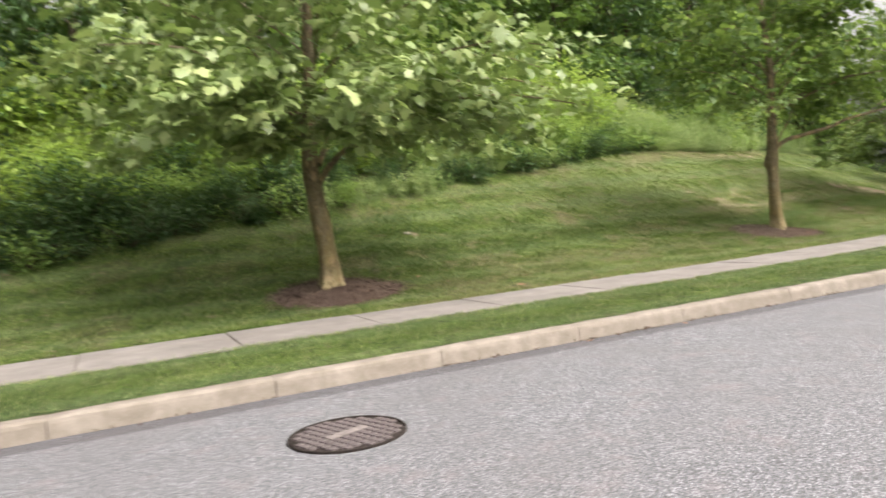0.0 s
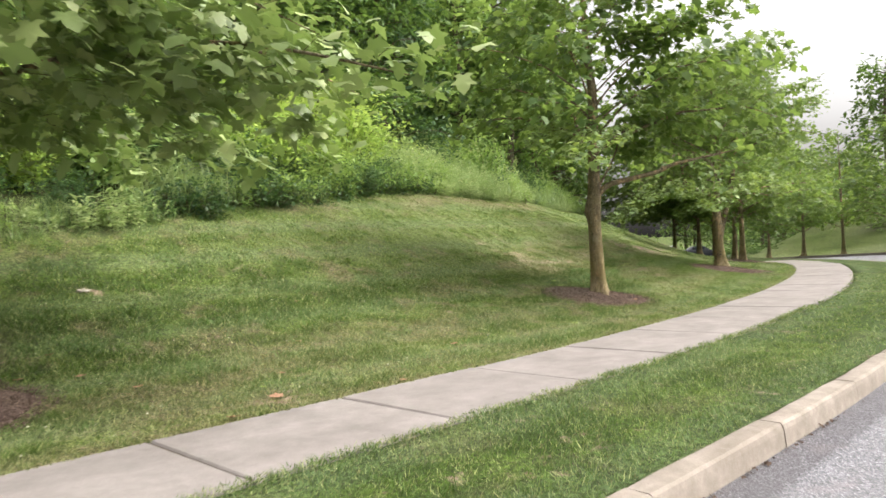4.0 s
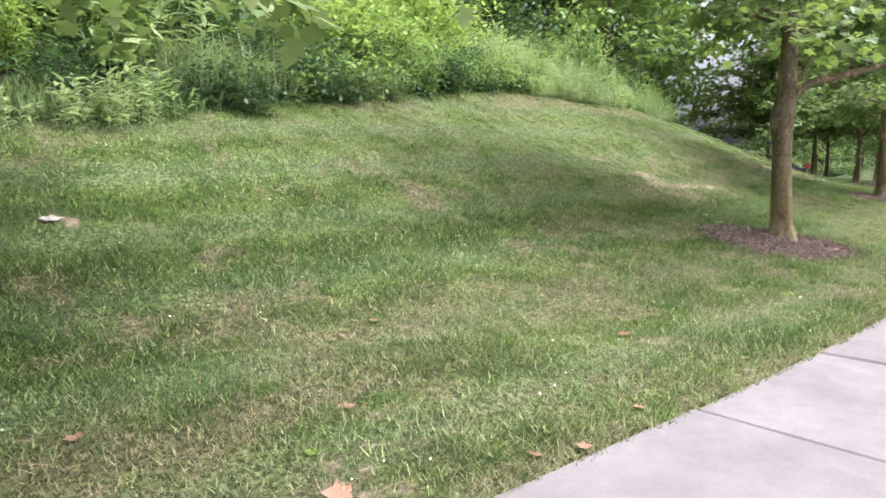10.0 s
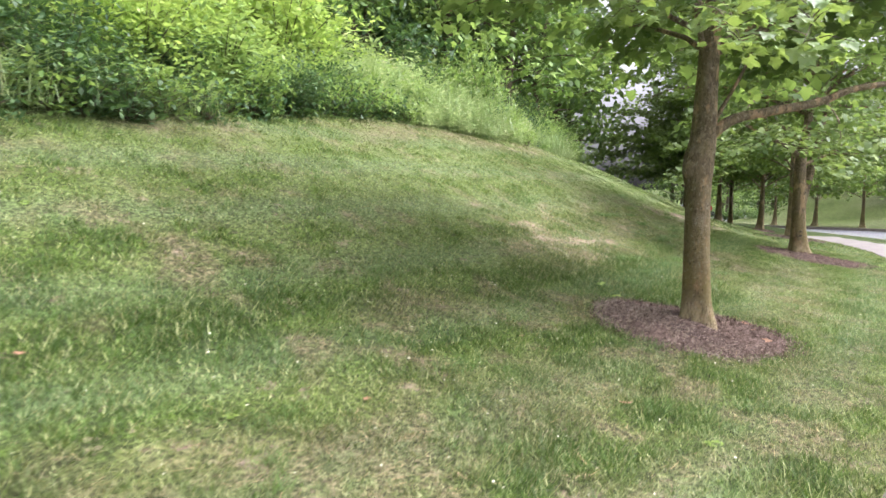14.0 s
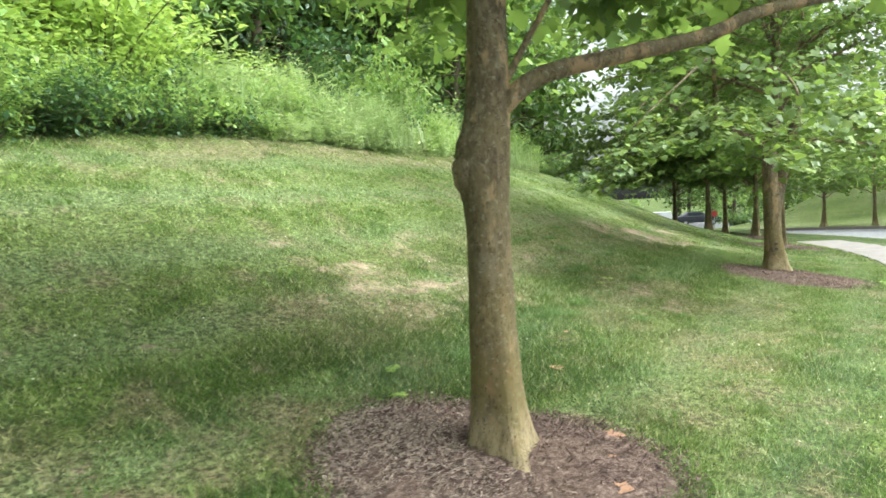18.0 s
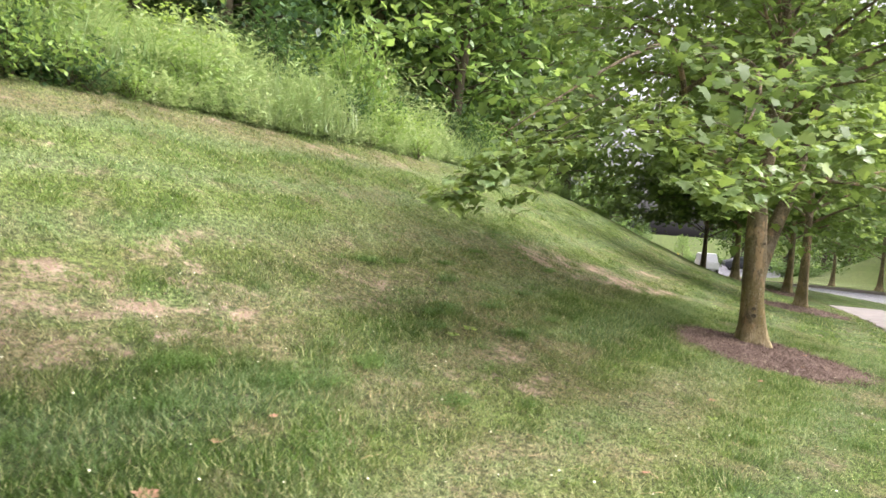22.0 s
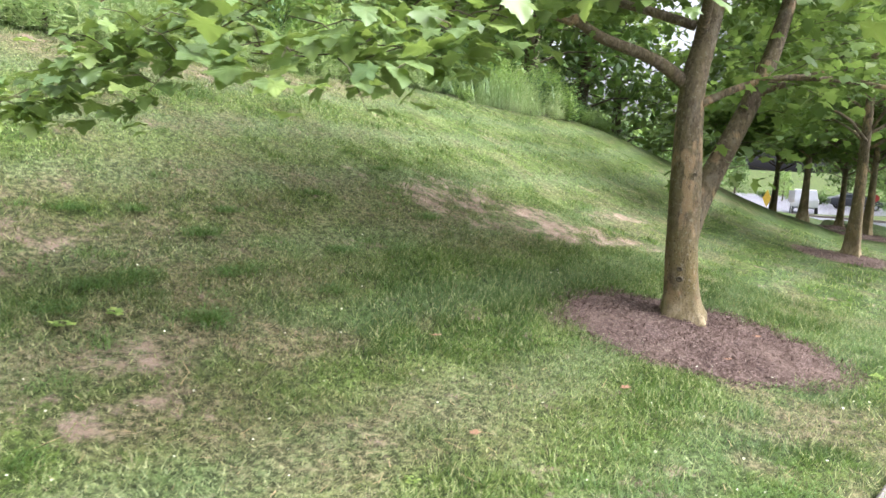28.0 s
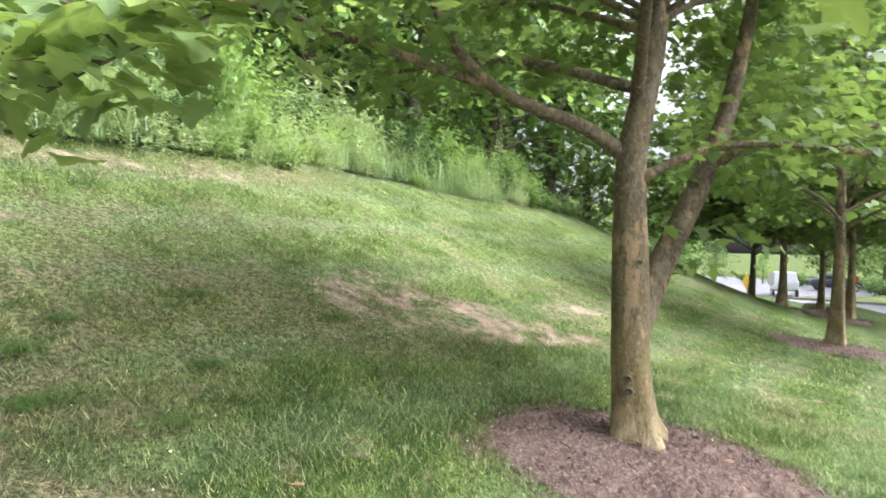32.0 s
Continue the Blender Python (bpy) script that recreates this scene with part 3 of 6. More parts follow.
def curve_points(ctrl, n):
    """A smooth line through control points."""
    c = np.array(ctrl, float)
    t = np.linspace(0, len(c) - 1, n)
    out = []
    for v in t:
        i = min(int(v), len(c) - 2)
        f = v - i
        p0, p1, p2, p3 = c[max(i - 1, 0)], c[i], c[i + 1], c[min(i + 2, len(c) - 1)]
        out.append(0.5 * ((2 * p1) + (p2 - p0) * f + (2 * p0 - 5 * p1 + 4 * p2 - p3) * f * f + (3 * p1 - p0 - 3 * p2 + p3) * f ** 3))
    return np.array(out)


# leaf outlines: x along the leaf, y across; lobed like a plane leaf, a plain oval, and a coarse lobed one
def lobed_leaf(fine=False):
    half = [(0.0, 0.0), (-0.10, 0.12), (-0.07, 0.27), (-0.10, 0.46), (0.04, 0.38), (0.12, 0.45), (0.17, 0.39), (0.25, 0.42), (0.30, 0.53), (0.38, 0.54), (0.48, 0.66), (0.51, 0.52), (0.56, 0.49), (0.55, 0.40), (0.63, 0.35), (0.71, 0.35), (0.76, 0.25), (0.86, 0.20), (1.0, 0.0)] if fine else [(0.0, 0.0), (-0.10, 0.17), (-0.05, 0.47), (0.13, 0.31), (0.25, 0.36), (0.47, 0.66), (0.50, 0.33), (0.70, 0.30), (1.0, 0.0)]
    pts = half + [(x, -y) for x, y in half[-2:0:-1]]
    n = len(pts)
    bend = lambda x, y: -0.42 * y * y + 0.16 * abs(y) - 0.30 * max(0, x - 0.3) ** 2 + 0.10 * math.sin(8 * x + 1) * y
    verts = [(x - 0.1, y, bend(x, y) + (0.05 * math.sin(11 * x + 5 * y) if fine else 0)) for x, y in pts]
    if not fine:
        return np.array(verts + [(0.25, 0, 0.03)]), np.array([(i, (i + 1) % n, n) for i in range(n)])
    for x, y in pts:
        u, w = 0.3 + (x - 0.3) * 0.55, y * 0.55
        verts.append((u - 0.1, w, bend(u, w) + 0.05 * math.sin(7 * u - 6 * w)))
    verts.append((0.2, 0, 0.0))
    tris = []
    for i in range(n):
        k = (i + 1) % n
        tris += [(i, k, n + k), (i, n + k, n + i), (n + i, n + k, 2 * n)]
    return np.array(verts), np.array(tris)


def coarse_leaf():
    pts = [(0, 0), (0.08, 0.42), (0.36, 0.55), (0.62, 0.30), (1.0, 0), (0.62, -0.30), (0.36, -0.55), (0.08, -0.42)]
    verts = [(x - 0.1, y, -0.22 * y * y) for x, y in pts]
    return np.array(verts), np.array([(0, 2, 1), (0, 4, 2), (2, 4, 3), (0, 6, 4), (0, 7, 6), (6, 5, 4)])


def oval_leaf():
    pts = [(0, 0), (0.4, 0.26), (1.0, 0), (0.4, -0.26)]
    return np.array([(x, y, -0.4 * y * y) for x, y in pts]), np.array([(0, 2, 1), (0, 3, 2)])


LOBED, FINE, COARSE, OVAL = lobed_leaf(), lobed_leaf(True), coarse_leaf(), oval_leaf()


def leaf_cloud(places, sizes, shape, rng, droop=0.25, wild=0.55, heading=None):
    """Leaves at places, mostly facing up, each turned by chance. Vertices and triangles."""
    n = len(places)
    tv, tt = shape
    yaw = rng.uniform(0, 2 * np.pi, n) if heading is None else heading + rng.normal(0, 0.9, n)
    pitch = rng.normal(-droop, wild, n)
    roll = rng.normal(0, wild * 0.75, n)
    cy, sy, cp, sp, cr, sr = np.cos(yaw), np.sin(yaw), np.cos(pitch), np.sin(pitch), np.cos(roll), np.sin(roll)
    ax = np.stack([cy * cp, sy * cp, sp], 1)
    side = np.stack([-sy, cy, np.zeros(n)], 1)
    up = np.cross(ax, side)
    ay = side * cr[:, None] + up * sr[:, None]
    az = np.cross(ax, ay)
    loc = tv[None] * sizes[:, None, None]
    verts = places[:, None] + loc[:, :, 0:1] * ax[:, None] + loc[:, :, 1:2] * ay[:, None] + loc[:, :, 2:3] * az[:, None]
    tris = tt[None] + (np.arange(n) * len(tv))[:, None, None]
    return verts.reshape(-1, 3), tris.reshape(-1, 3)


# ---- ground, road, kerb, walk ----
def grid_mesh(ss, ds, zfun, lift=0.0):
    s, d = np.meshgrid(ss, ds, indexing="ij")
    x, y = to_plan(s, d)
    z = zfun(s, d) + lift
    n, m = s.shape
    idx = np.arange(n * m).reshape(n, m)
    quads = np.stack([idx[:-1, :-1], idx[1:, :-1], idx[1:, 1:], idx[:-1, 1:]], -1).reshape(-1, 4)
    return np.stack([x, y, z], -1).reshape(-1, 3), quads, s.ravel(), d.ravel()


def build_ground():
    ss = np.concatenate([np.arange(-46, -4, 2.0), np.arange(-4, 34, 0.14), np.arange(34, 52, 0.5), np.arange(52, 112, 3.0)])
    near = np.concatenate([np.arange(0.155, 13.0, 0.12), np.arange(13.0, 22, 0.6), np.arange(22, 52, 4.0)])
    v1, q1, s1, d1 = grid_mesh(ss, near, lambda s, d: np.where((d > 1.69) & (d < 2.98), -0.05, height(s, d)) - 0.30 * smooth(50.8, 51.6, s) * (1 - smooth(65, 66, s)) * (d < 60))
    far = np.concatenate([np.arange(-60, -24, 6.0), np.arange(-24, -7.7, 1.0), [-7.78]])
    v2, q2, s2, d2 = grid_mesh(np.concatenate([ss[ss < 40][::4], ss[ss >= 40]]), far, height)
    ring = np.array([(math.cos(a) * r, math.sin(a) * r, -1.85) for r in (1.0, 60.0, 200.0, 2500.0) for a in np.linspace(0, 2 * np.pi, 48, endpoint=False)])
    ring[:, :2] += (20, 8)
    q3 = np.array([(r * 48 + i, r * 48 + (i + 1) % 48, (r + 1) * 48 + (i + 1) % 48, (r + 1) * 48 + i) for r in range(3) for i in range(48)])
    verts = np.concatenate([v1, v2, ring])
    quads = np.concatenate([q1, q2 + len(v1), q3 + len(v1) + len(v2)])
    s, d = np.concatenate([s1, s2, np.full(len(ring), 80.0)]), np.concatenate([d1, d2, np.full(len(ring), -30.0)])
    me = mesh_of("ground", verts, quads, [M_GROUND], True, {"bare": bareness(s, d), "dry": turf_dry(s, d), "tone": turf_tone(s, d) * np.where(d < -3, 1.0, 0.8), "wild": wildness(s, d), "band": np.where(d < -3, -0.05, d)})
    tagged(new("ground", me), "sloping mown lawn with straw patches and bare clay beside the street", "lawn", kind="structure")


def build_road():
    ss = np.concatenate([np.arange(-60, 40, 1.0), np.arange(40, 112, 2.0)])
    ds = np.array([-7.62, -7.2, -5.5, -3.7, -1.8, -0.7, -0.36, -0.28, -0.2, -0.12, 0.0])
    v, q, s, d = grid_mesh(ss, ds, lambda s, d: -0.014 + 0.012 * (1 - ((d + 3.8) / 3.8) ** 2) + fall(s))
    me = mesh_of("road", v, q, [M_ASPHALT], True, {"gutter": smooth(-0.34, -0.2, d)})
    tagged(new("road", me), "grey worn asphalt street with coarse pale aggregate", "road", kind="structure")
    v, q, s, d = grid_mesh(np.arange(51.2, 65.5, 1.0), np.arange(0.0, 48.0, 2.0), lambda s, d: -0.012 + fall(s))
    me = mesh_of("side_street", v, q, [M_ASPHALT], True, {"gutter": np.zeros(len(s))})
    v, q, s, d = grid_mesh(np.arange(75.0, 100.0, 1.5), np.array([-44.0, -36.0, -28.0, -20.0, -14.0, -10.0, -7.62]), lambda s, d: -0.02 + fall(s))
    far = mesh_of("street_beyond", v, q, [M_ASPHALT], True, {"gutter": np.zeros(len(s))})
    tagged(new("road_beyond", far), "pale asphalt street leading away beyond the junction", "road", kind="structure")
    tagged(new("road_side", me), "grey asphalt side street that joins at the junction", "road", kind="structure")


def kerb_profile(z0=-0.07):
    return [(-0.012, z0), (0.004, 0.09), (0.012, 0.118), (0.03, 0.132), (0.155, 0.136), (0.158, 0.12), (0.158, z0)]


def kerb_piece(length, flip=1):
    prof = kerb_profile()
    rng = np.random.default_rng(int(length * 1000))
    xs = np.linspace(-length / 2 + 0.004, length / 2 - 0.004, 7)
    verts = []
    for i, x in enumerate(xs):
        end = 0.004 if i in (0, 6) else 0.0
        for j, (y, z) in enumerate(prof):
            w = rng.normal(0, 0.0016) if 0 < j < 5 else 0
            verts.append((x, flip * (y + (end if j < 3 else 0) + w), z - (end if 2 < j < 5 else 0) + w))
    k = len(prof)
    faces = [(i * k + j, (i + 1) * k + j, (i + 1) * k + j + 1, i * k + j + 1) for i in range(6) for j in range(k - 1)]
    faces += [tuple(range(k)), tuple(6 * k + j for j in range(k - 1, -1, -1))]
    if flip > 0:
        faces = [f[::-1] for f in faces]
    return mesh_of("kerb_stone", verts, faces, [M_KERB])


def build_kerb():
    kerb = thing("kerb", pose(0, 0, 0), "buff concrete kerb in jointed lengths along the street", "kerb", kind="structure")
    joints = [-16.0 + 1.46 * i for i in range(13)] + [3.11, 4.55, 5.99, 7.28, 8.84] + [8.84 + 1.5 * i for i in range(1, 28)]
    made = {}
    for a, b in zip(joints, joints[1:]):
        key = round(b - a, 2)
        made.setdefault(key, kerb_piece(key))
        m = (a + b) / 2
        x, y = to_plan(m, 0.0)
        part("kerb_stone", made[key], kerb, at=Matrix.Translation((float(x), float(y), float(fall(m)))) @ pose(0, 0, 0, 0, 0, math.degrees(turn_at(m))))
    ss = np.arange(-58, 75, 2.0)
    v, q, s, d = grid_mesh(ss, np.array([-7.80, -7.795, -7.64, -7.62, -7.62]), lambda s, d: np.where(d < -7.7, 0.136, np.where(d < -7.63, 0.136, 0.0)))
    z = v[:, 2].reshape(len(ss), 5)
    z[:, 0], z[:, 4], z[:, 3] = -0.05, -0.03, 0.12
    v[:, 2] = z.ravel() + fall(s)
    tagged(new("kerb_opposite", mesh_of("kerb_opposite", v, q, [M_KERB])), "buff concrete kerb on the other side of the street", "kerb", kind="structure")


def slab_mesh(wedge):
    """A slab with worn, sunken edges; in the bend its ends run towards the circle's middle."""
    rng = np.random.default_rng(4)
    us, vs = (-0.7565, -0.741, -0.3, 0.1, 0.4, 0.741, 0.7565), (-0.655, -0.642, -0.25, 0.2, 0.642, 0.655)
    bm = bmesh.new()
    grid = [[bm.verts.new((u * (1 - v / 51.675 * wedge), v, -0.010 if abs(u) > 0.75 or abs(v) > 0.65 else rng.normal(0, 0.0008))) for v in vs] for u in us]
    for i in range(6):
        for j in range(5):
            bm.faces.new((grid[i][j], grid[i + 1][j], grid[i + 1][j + 1], grid[i][j + 1]))
    geom = bmesh.ops.extrude_edge_only(bm, edges=[e for e in bm.edges if e.is_boundary])
    for v in geom["geom"]:
        if isinstance(v, bmesh.types.BMVert):
            v.co.z = -0.10
    return bm_mesh("slab", bm, [M_WALKWAY])


def build_walkway():
    walkway = thing("pavement", pose(0, 0, 0), "pale grey concrete footpath of jointed slabs", "footpath", kind="structure")
    straight, bent = slab_mesh(0), slab_mesh(1)
    for i in range(-10, 28):
        s = 6.20 + 1.525 * (i + 0.5)
        s = s if s < BEND else BEND + (s - BEND) * RADIUS / (RADIUS - 2.325)
        x, y = to_plan(s, 2.325)
        part("slab", straight if s < BEND else bent, walkway, at=Matrix.Translation((float(x), float(y), 0.168 + 0.003 * math.sin(i * 2.3) + float(fall(s)))) @ pose(0, 0, 0, 0.15 * math.sin(i * 1.7), 0, math.degrees(turn_at(s))))
    v, q, s, d = grid_mesh(np.arange(-10, 49, 0.78), np.array([1.68, 2.97]), lambda s, d: 0.154 + fall(s))
    part("joint_bed", mesh_of("joint_bed", v, q, [M_JOINT]), walkway, "dirt in the joints")


build_ground()
build_road()
build_kerb()
build_walkway()


# ---- trees ----
def ground_at(x, y):
    s, d = from_plan(x, y)
    return float(height(s, d))


def limb_line(base, az, length, rise, sag, rng, n=7):
    """Points of a limb that leaves its trunk upwards and levels out or sags to the tip."""
    t = np.linspace(0, 1, n)
    wob = np.cumsum(rng.normal(0, 0.035, (n, 2)), 0) * length * 0.5
    r = length * t
    x = base[0] + np.cos(az) * r - np.sin(az) * wob[:, 0]
    y = base[1] + np.sin(az) * r + np.cos(az) * wob[:, 0]
    z = base[2] + rise * length * (1 - (1 - t) ** 1.6) - sag * length * t ** 2.2 + wob[:, 1] * 0.6
    return np.stack([x, y, z], 1)


def twigs_on(line, rng, count, reach, leaves, size, start=0.25, flat=0.35):
    """Side twigs on a limb and the leaves on them."""
    tubes, spots, heads = [], [], []
    n = len(line)
    for k in range(count):
        t = start + (1 - start) * (k + rng.uniform(0.2, 0.8)) / count
        f = t * (n - 1)
        i = min(int(f), n - 2)
        p = line[i] + (line[i + 1] - line[i]) * (f - i)
        way = line[i + 1] - line[i]
        az = math.atan2(way[1], way[0]) + (1 if k % 2 else -1) * rng.uniform(0.45, 1.25)
        L = reach * rng.uniform(0.55, 1.15) * (1.15 - 0.55 * t)
        up = rng.normal(0.12, flat)
        tip = p + np.array([math.cos(az) * L, math.sin(az) * L, up * L])
        mid = (p + tip) / 2 + np.array([0, 0, 0.06 * L])
        tip[2] -= 0.12 * L
        tubes.append(np.array([p, mid, tip]))
        m = max(3, int(leaves * L / reach))
        u = rng.uniform(0.15, 1.08, m)[:, None]
        q = np.where(u < 0.5, p + (mid - p) * u * 2, mid + (tip - mid) * (u - 0.5) * 2)
        spread = np.stack([rng.normal(0, 0.13, m), rng.normal(0, 0.13, m), rng.normal(-0.03, 0.07, m)], 1) * (0.7 + size * 3)
        spots.append(q + spread)
        heads.append(az + rng.normal(0, 0.8, m))
    return tubes, spots, heads


def thin_tubes(lines, r0, r1):
    """Three-sided twigs, joined."""
    verts, faces = [], []
    for pts in lines:
        base = len(verts)
        n = len(pts)
        for i, p in enumerate(pts):
            r = r0 + (r1 - r0) * i / (n - 1)
            way = pts[min(i + 1, n - 1)] - pts[max(i - 1, 0)]
            u = np.cross(way, (0, 0, 1.0)) + 1e-6
            u /= np.linalg.norm(u)
            w = np.cross(way, u)
            w /= np.linalg.norm(w) + 1e-9
            for a in (0, 2.094, 4.189):
                verts.append(p + u * math.cos(a) * r + w * math.sin(a) * r)
        for i in range(n - 1):
            for k in range(3):
                a, b = base + i * 3 + k, base + i * 3 + (k + 1) % 3
                faces.append((a, b, b + 3))
                faces.append((a, b + 3, a + 3))
    return np.array(verts), np.array(faces)


def build_tree(x, y, label, trunk, limbs, crown, seed, shape=LOBED, leaf=0.165, root=0.095, top_thin=0.62, group="street trees", foliage=M_LEAF, extra=(), knobs=(), sprays=(), scars=(), bare=0.25, floor=1.5, limit=9.0):
    """A street tree at x, y. trunk: rows dx, dy, height, radius. limbs: own limbs, each a list of such rows.
    crown: lowest, top, reach, number of limbs, twigs a limb, leaves a twig."""
    rng = np.random.default_rng(seed)
    z0 = ground_at(x, y)
    tree = thing("plane_tree", pose(x, y, z0), label, "tree", group)
    t = np.array(trunk, float)
    line = np.concatenate([curve_points(t[:3], 15)[:-1], curve_points(t[2:], 30)])
    v, f = tube(line[:, :3], np.maximum(line[:, 3], 0.01), 20, 0.022, seed, root)
    part("trunk", mesh_of("trunk", v, f, [M_BARK], True, {"root": np.clip(1.75 - v[:, 2] / 0.19, 0, 1) * 0.9, "low": np.clip(1.3 - 0.8 * v[:, 2], 0, 1)}), tree)
    for kx, ky, kz, kr in knobs:
        bm = bmesh.new()
        bmesh.ops.create_icosphere(bm, subdivisions=3, radius=kr)
        for w in bm.verts:
            w.co *= 1 + 0.18 * noise.noise(w.co * 22)
            w.co.z *= 1.5
        part("knob", bm_mesh("knob", bm, [M_BARK], True), tree, "healed pruning knob", pose(kx, ky, kz))
    for kx, ky, kz, kr in scars:
        bm = bmesh.new()
        for q, up in ((1.0, -0.2), (0.9, 0.35), (0.6, 0.45), (0.45, 0.1), (0.0, 0.05)):
            for i in range(12):
                a = i * math.pi / 6
                bm.verts.new((math.cos(a) * q * kr, math.sin(a) * q * kr * 0.8, up * kr))
        bm.verts.ensure_lookup_table()
        for k in range(4):
            for i in range(12):
                bm.faces.new((bm.verts[k * 12 + i], bm.verts[k * 12 + (i + 1) % 12], bm.verts[k * 12 + 12 + (i + 1) % 12], bm.verts[k * 12 + 12 + i]))
        part("scar", bm_mesh("scar", bm, [M_TWIG], True), tree, "dark ring scar of a pruned branch", Matrix.Translation((kx, ky, kz)) @ Vector((kx, ky, 0.0)).to_track_quat("Z", "Y").to_matrix().to_4x4())
    lines, spots, heads, twigs = [], [], [], []
    for rows in limbs:
        li = curve_points(np.array(rows, float), 24)
        v, f = tube(li[:, :3], np.maximum(li[:, 3], 0.006), 12, 0.012, seed + len(lines))
        part("limb", mesh_of("limb", v, f, [M_BARK], True, {"root": np.zeros(len(v))}), tree)
        lines.append(li[:, :3])
    low, top, reach, count, per, each = crown
    for k in range(count):
        u = (k + 0.5) / count
        z = low + (top - low) * u ** 1.5 * 0.9
        f = np.interp(z, line[:, 2], np.arange(len(line)))
        i = min(int(f), len(line) - 2)
        base = line[i, :3] + (line[i + 1, :3] - line[i, :3]) * (f - i)
        az = k * 2.399 + rng.uniform(-0.3, 0.3) + seed
        L = reach * (1 - 0.72 * u ** 1.5) * rng.uniform(0.8, 1.1)
        li = limb_line(base, az, L, 0.34 + 0.5 * u, 0.24 * (1 - u), rng)
        lines.append(li)
        rad = 0.032 * (1 - 0.6 * u) * L / reach
        v, f = tube(li, np.linspace(rad, 0.006, len(li)), 6, 0.03, seed + k)
        part("limb", mesh_of("limb", v, f, [M_BARK], True, {"root": np.zeros(len(v))}), tree)
    for n_limb, li in enumerate(lines):
        thin = 1.0 if n_limb < len(limbs) + 0.4 * count else top_thin
        a, b, c = twigs_on(li, rng, per if bare < 0.9 or n_limb >= len(limbs) else 6, reach * (0.22 if n_limb < len(limbs) else 0.30), int(each * thin), leaf, bare if n_limb < len(limbs) else 0.25, 0.17)
        if n_limb >= len(limbs):
            for q in a + b:
                q[:, 2] = np.where(q[:, 2] < floor, floor + 0.25 * (floor - q[:, 2]), q[:, 2])
            inside = [np.hypot(q[:, 0], q[:, 1]) < limit for q in b]
            b, c = [q[m] for q, m in zip(b, inside)], [h[m] for h, m in zip(c, inside)]
            a = [q for q in a if math.hypot(q[-1, 0], q[-1, 1]) < limit]
        twigs += a
        spots += b
        heads += c
    for row in extra:
        li = curve_points(np.array(row, float), 12)
        twigs.append(li)
        a, b, c = twigs_on(li, rng, 10, 0.6, int(each * 1.25), leaf, 0.3, 0.2)
        twigs += a
        spots += b
        heads += c
    near = []
    single = fast_mesh("leaf", *FINE, M_LEAF_NEAR, flat=False) if sprays else None
    for row in sprays:
        li = curve_points(np.array(row, float), 12)
        v, f = tube(li, np.linspace(0.0055, 0.002, 12), 6, 0.02, seed)
        part("spray_twig", mesh_of("spray_twig", v, f, [M_TWIG], True), tree)
        a, b, c = twigs_on(li, rng, 14, 0.38, 20, 0.02, 0.2, 0.2)
        twigs += a
        q, hd = np.concatenate(b), np.concatenate(c)
        close = np.linalg.norm(q[:, None] - li[None], axis=2).min(1) < 0.27
        near += list(zip(q[close], hd[close]))
    if near:
        order = rng.permutation(len(near))
        for n in order[:280]:
            q, hd = near[n]
            size = rng.uniform(0.05, 0.108)
            part("leaf", single, tree, at=pose(*q, rng.normal(0, 20), rng.normal(17, 18), math.degrees(hd)) @ Matrix.Diagonal((size, size, size, 1)))
        rest = order[280:]
        if len(rest):
            v, f = leaf_cloud(np.array([near[n][0] for n in rest]), rng.uniform(0.05, 0.108, len(rest)), FINE, rng, 0.3, 0.32, np.array([near[n][1] for n in rest]))
            tagged(part("spray_foliage", fast_mesh("spray_foliage", v, f, M_LEAF_SPRAY, flat=False), tree), kind="stuff")
    v, f = thin_tubes(twigs, 0.0042, 0.0016)
    tagged(part("branchwork", fast_mesh("branchwork", v, f, M_TWIG), tree), kind="stuff")
    places, head = np.concatenate(spots), np.concatenate(heads)
    sizes = leaf * rng.uniform(0.45, 1.25, len(places))
    out = np.clip(np.hypot(places[:, 0], places[:, 1]) / reach, 0, 1)
    head = np.where(rng.uniform(size=len(head)) < 0.85 * out, np.arctan2(places[:, 1], places[:, 0]) + rng.normal(0, 0.35, len(head)), head)
    v, f = leaf_cloud(places, sizes, shape, rng, 0.42, 0.44, head)
    tagged(part("crown", fast_mesh("crown", v, f, foliage), tree), kind="stuff")
    return tree


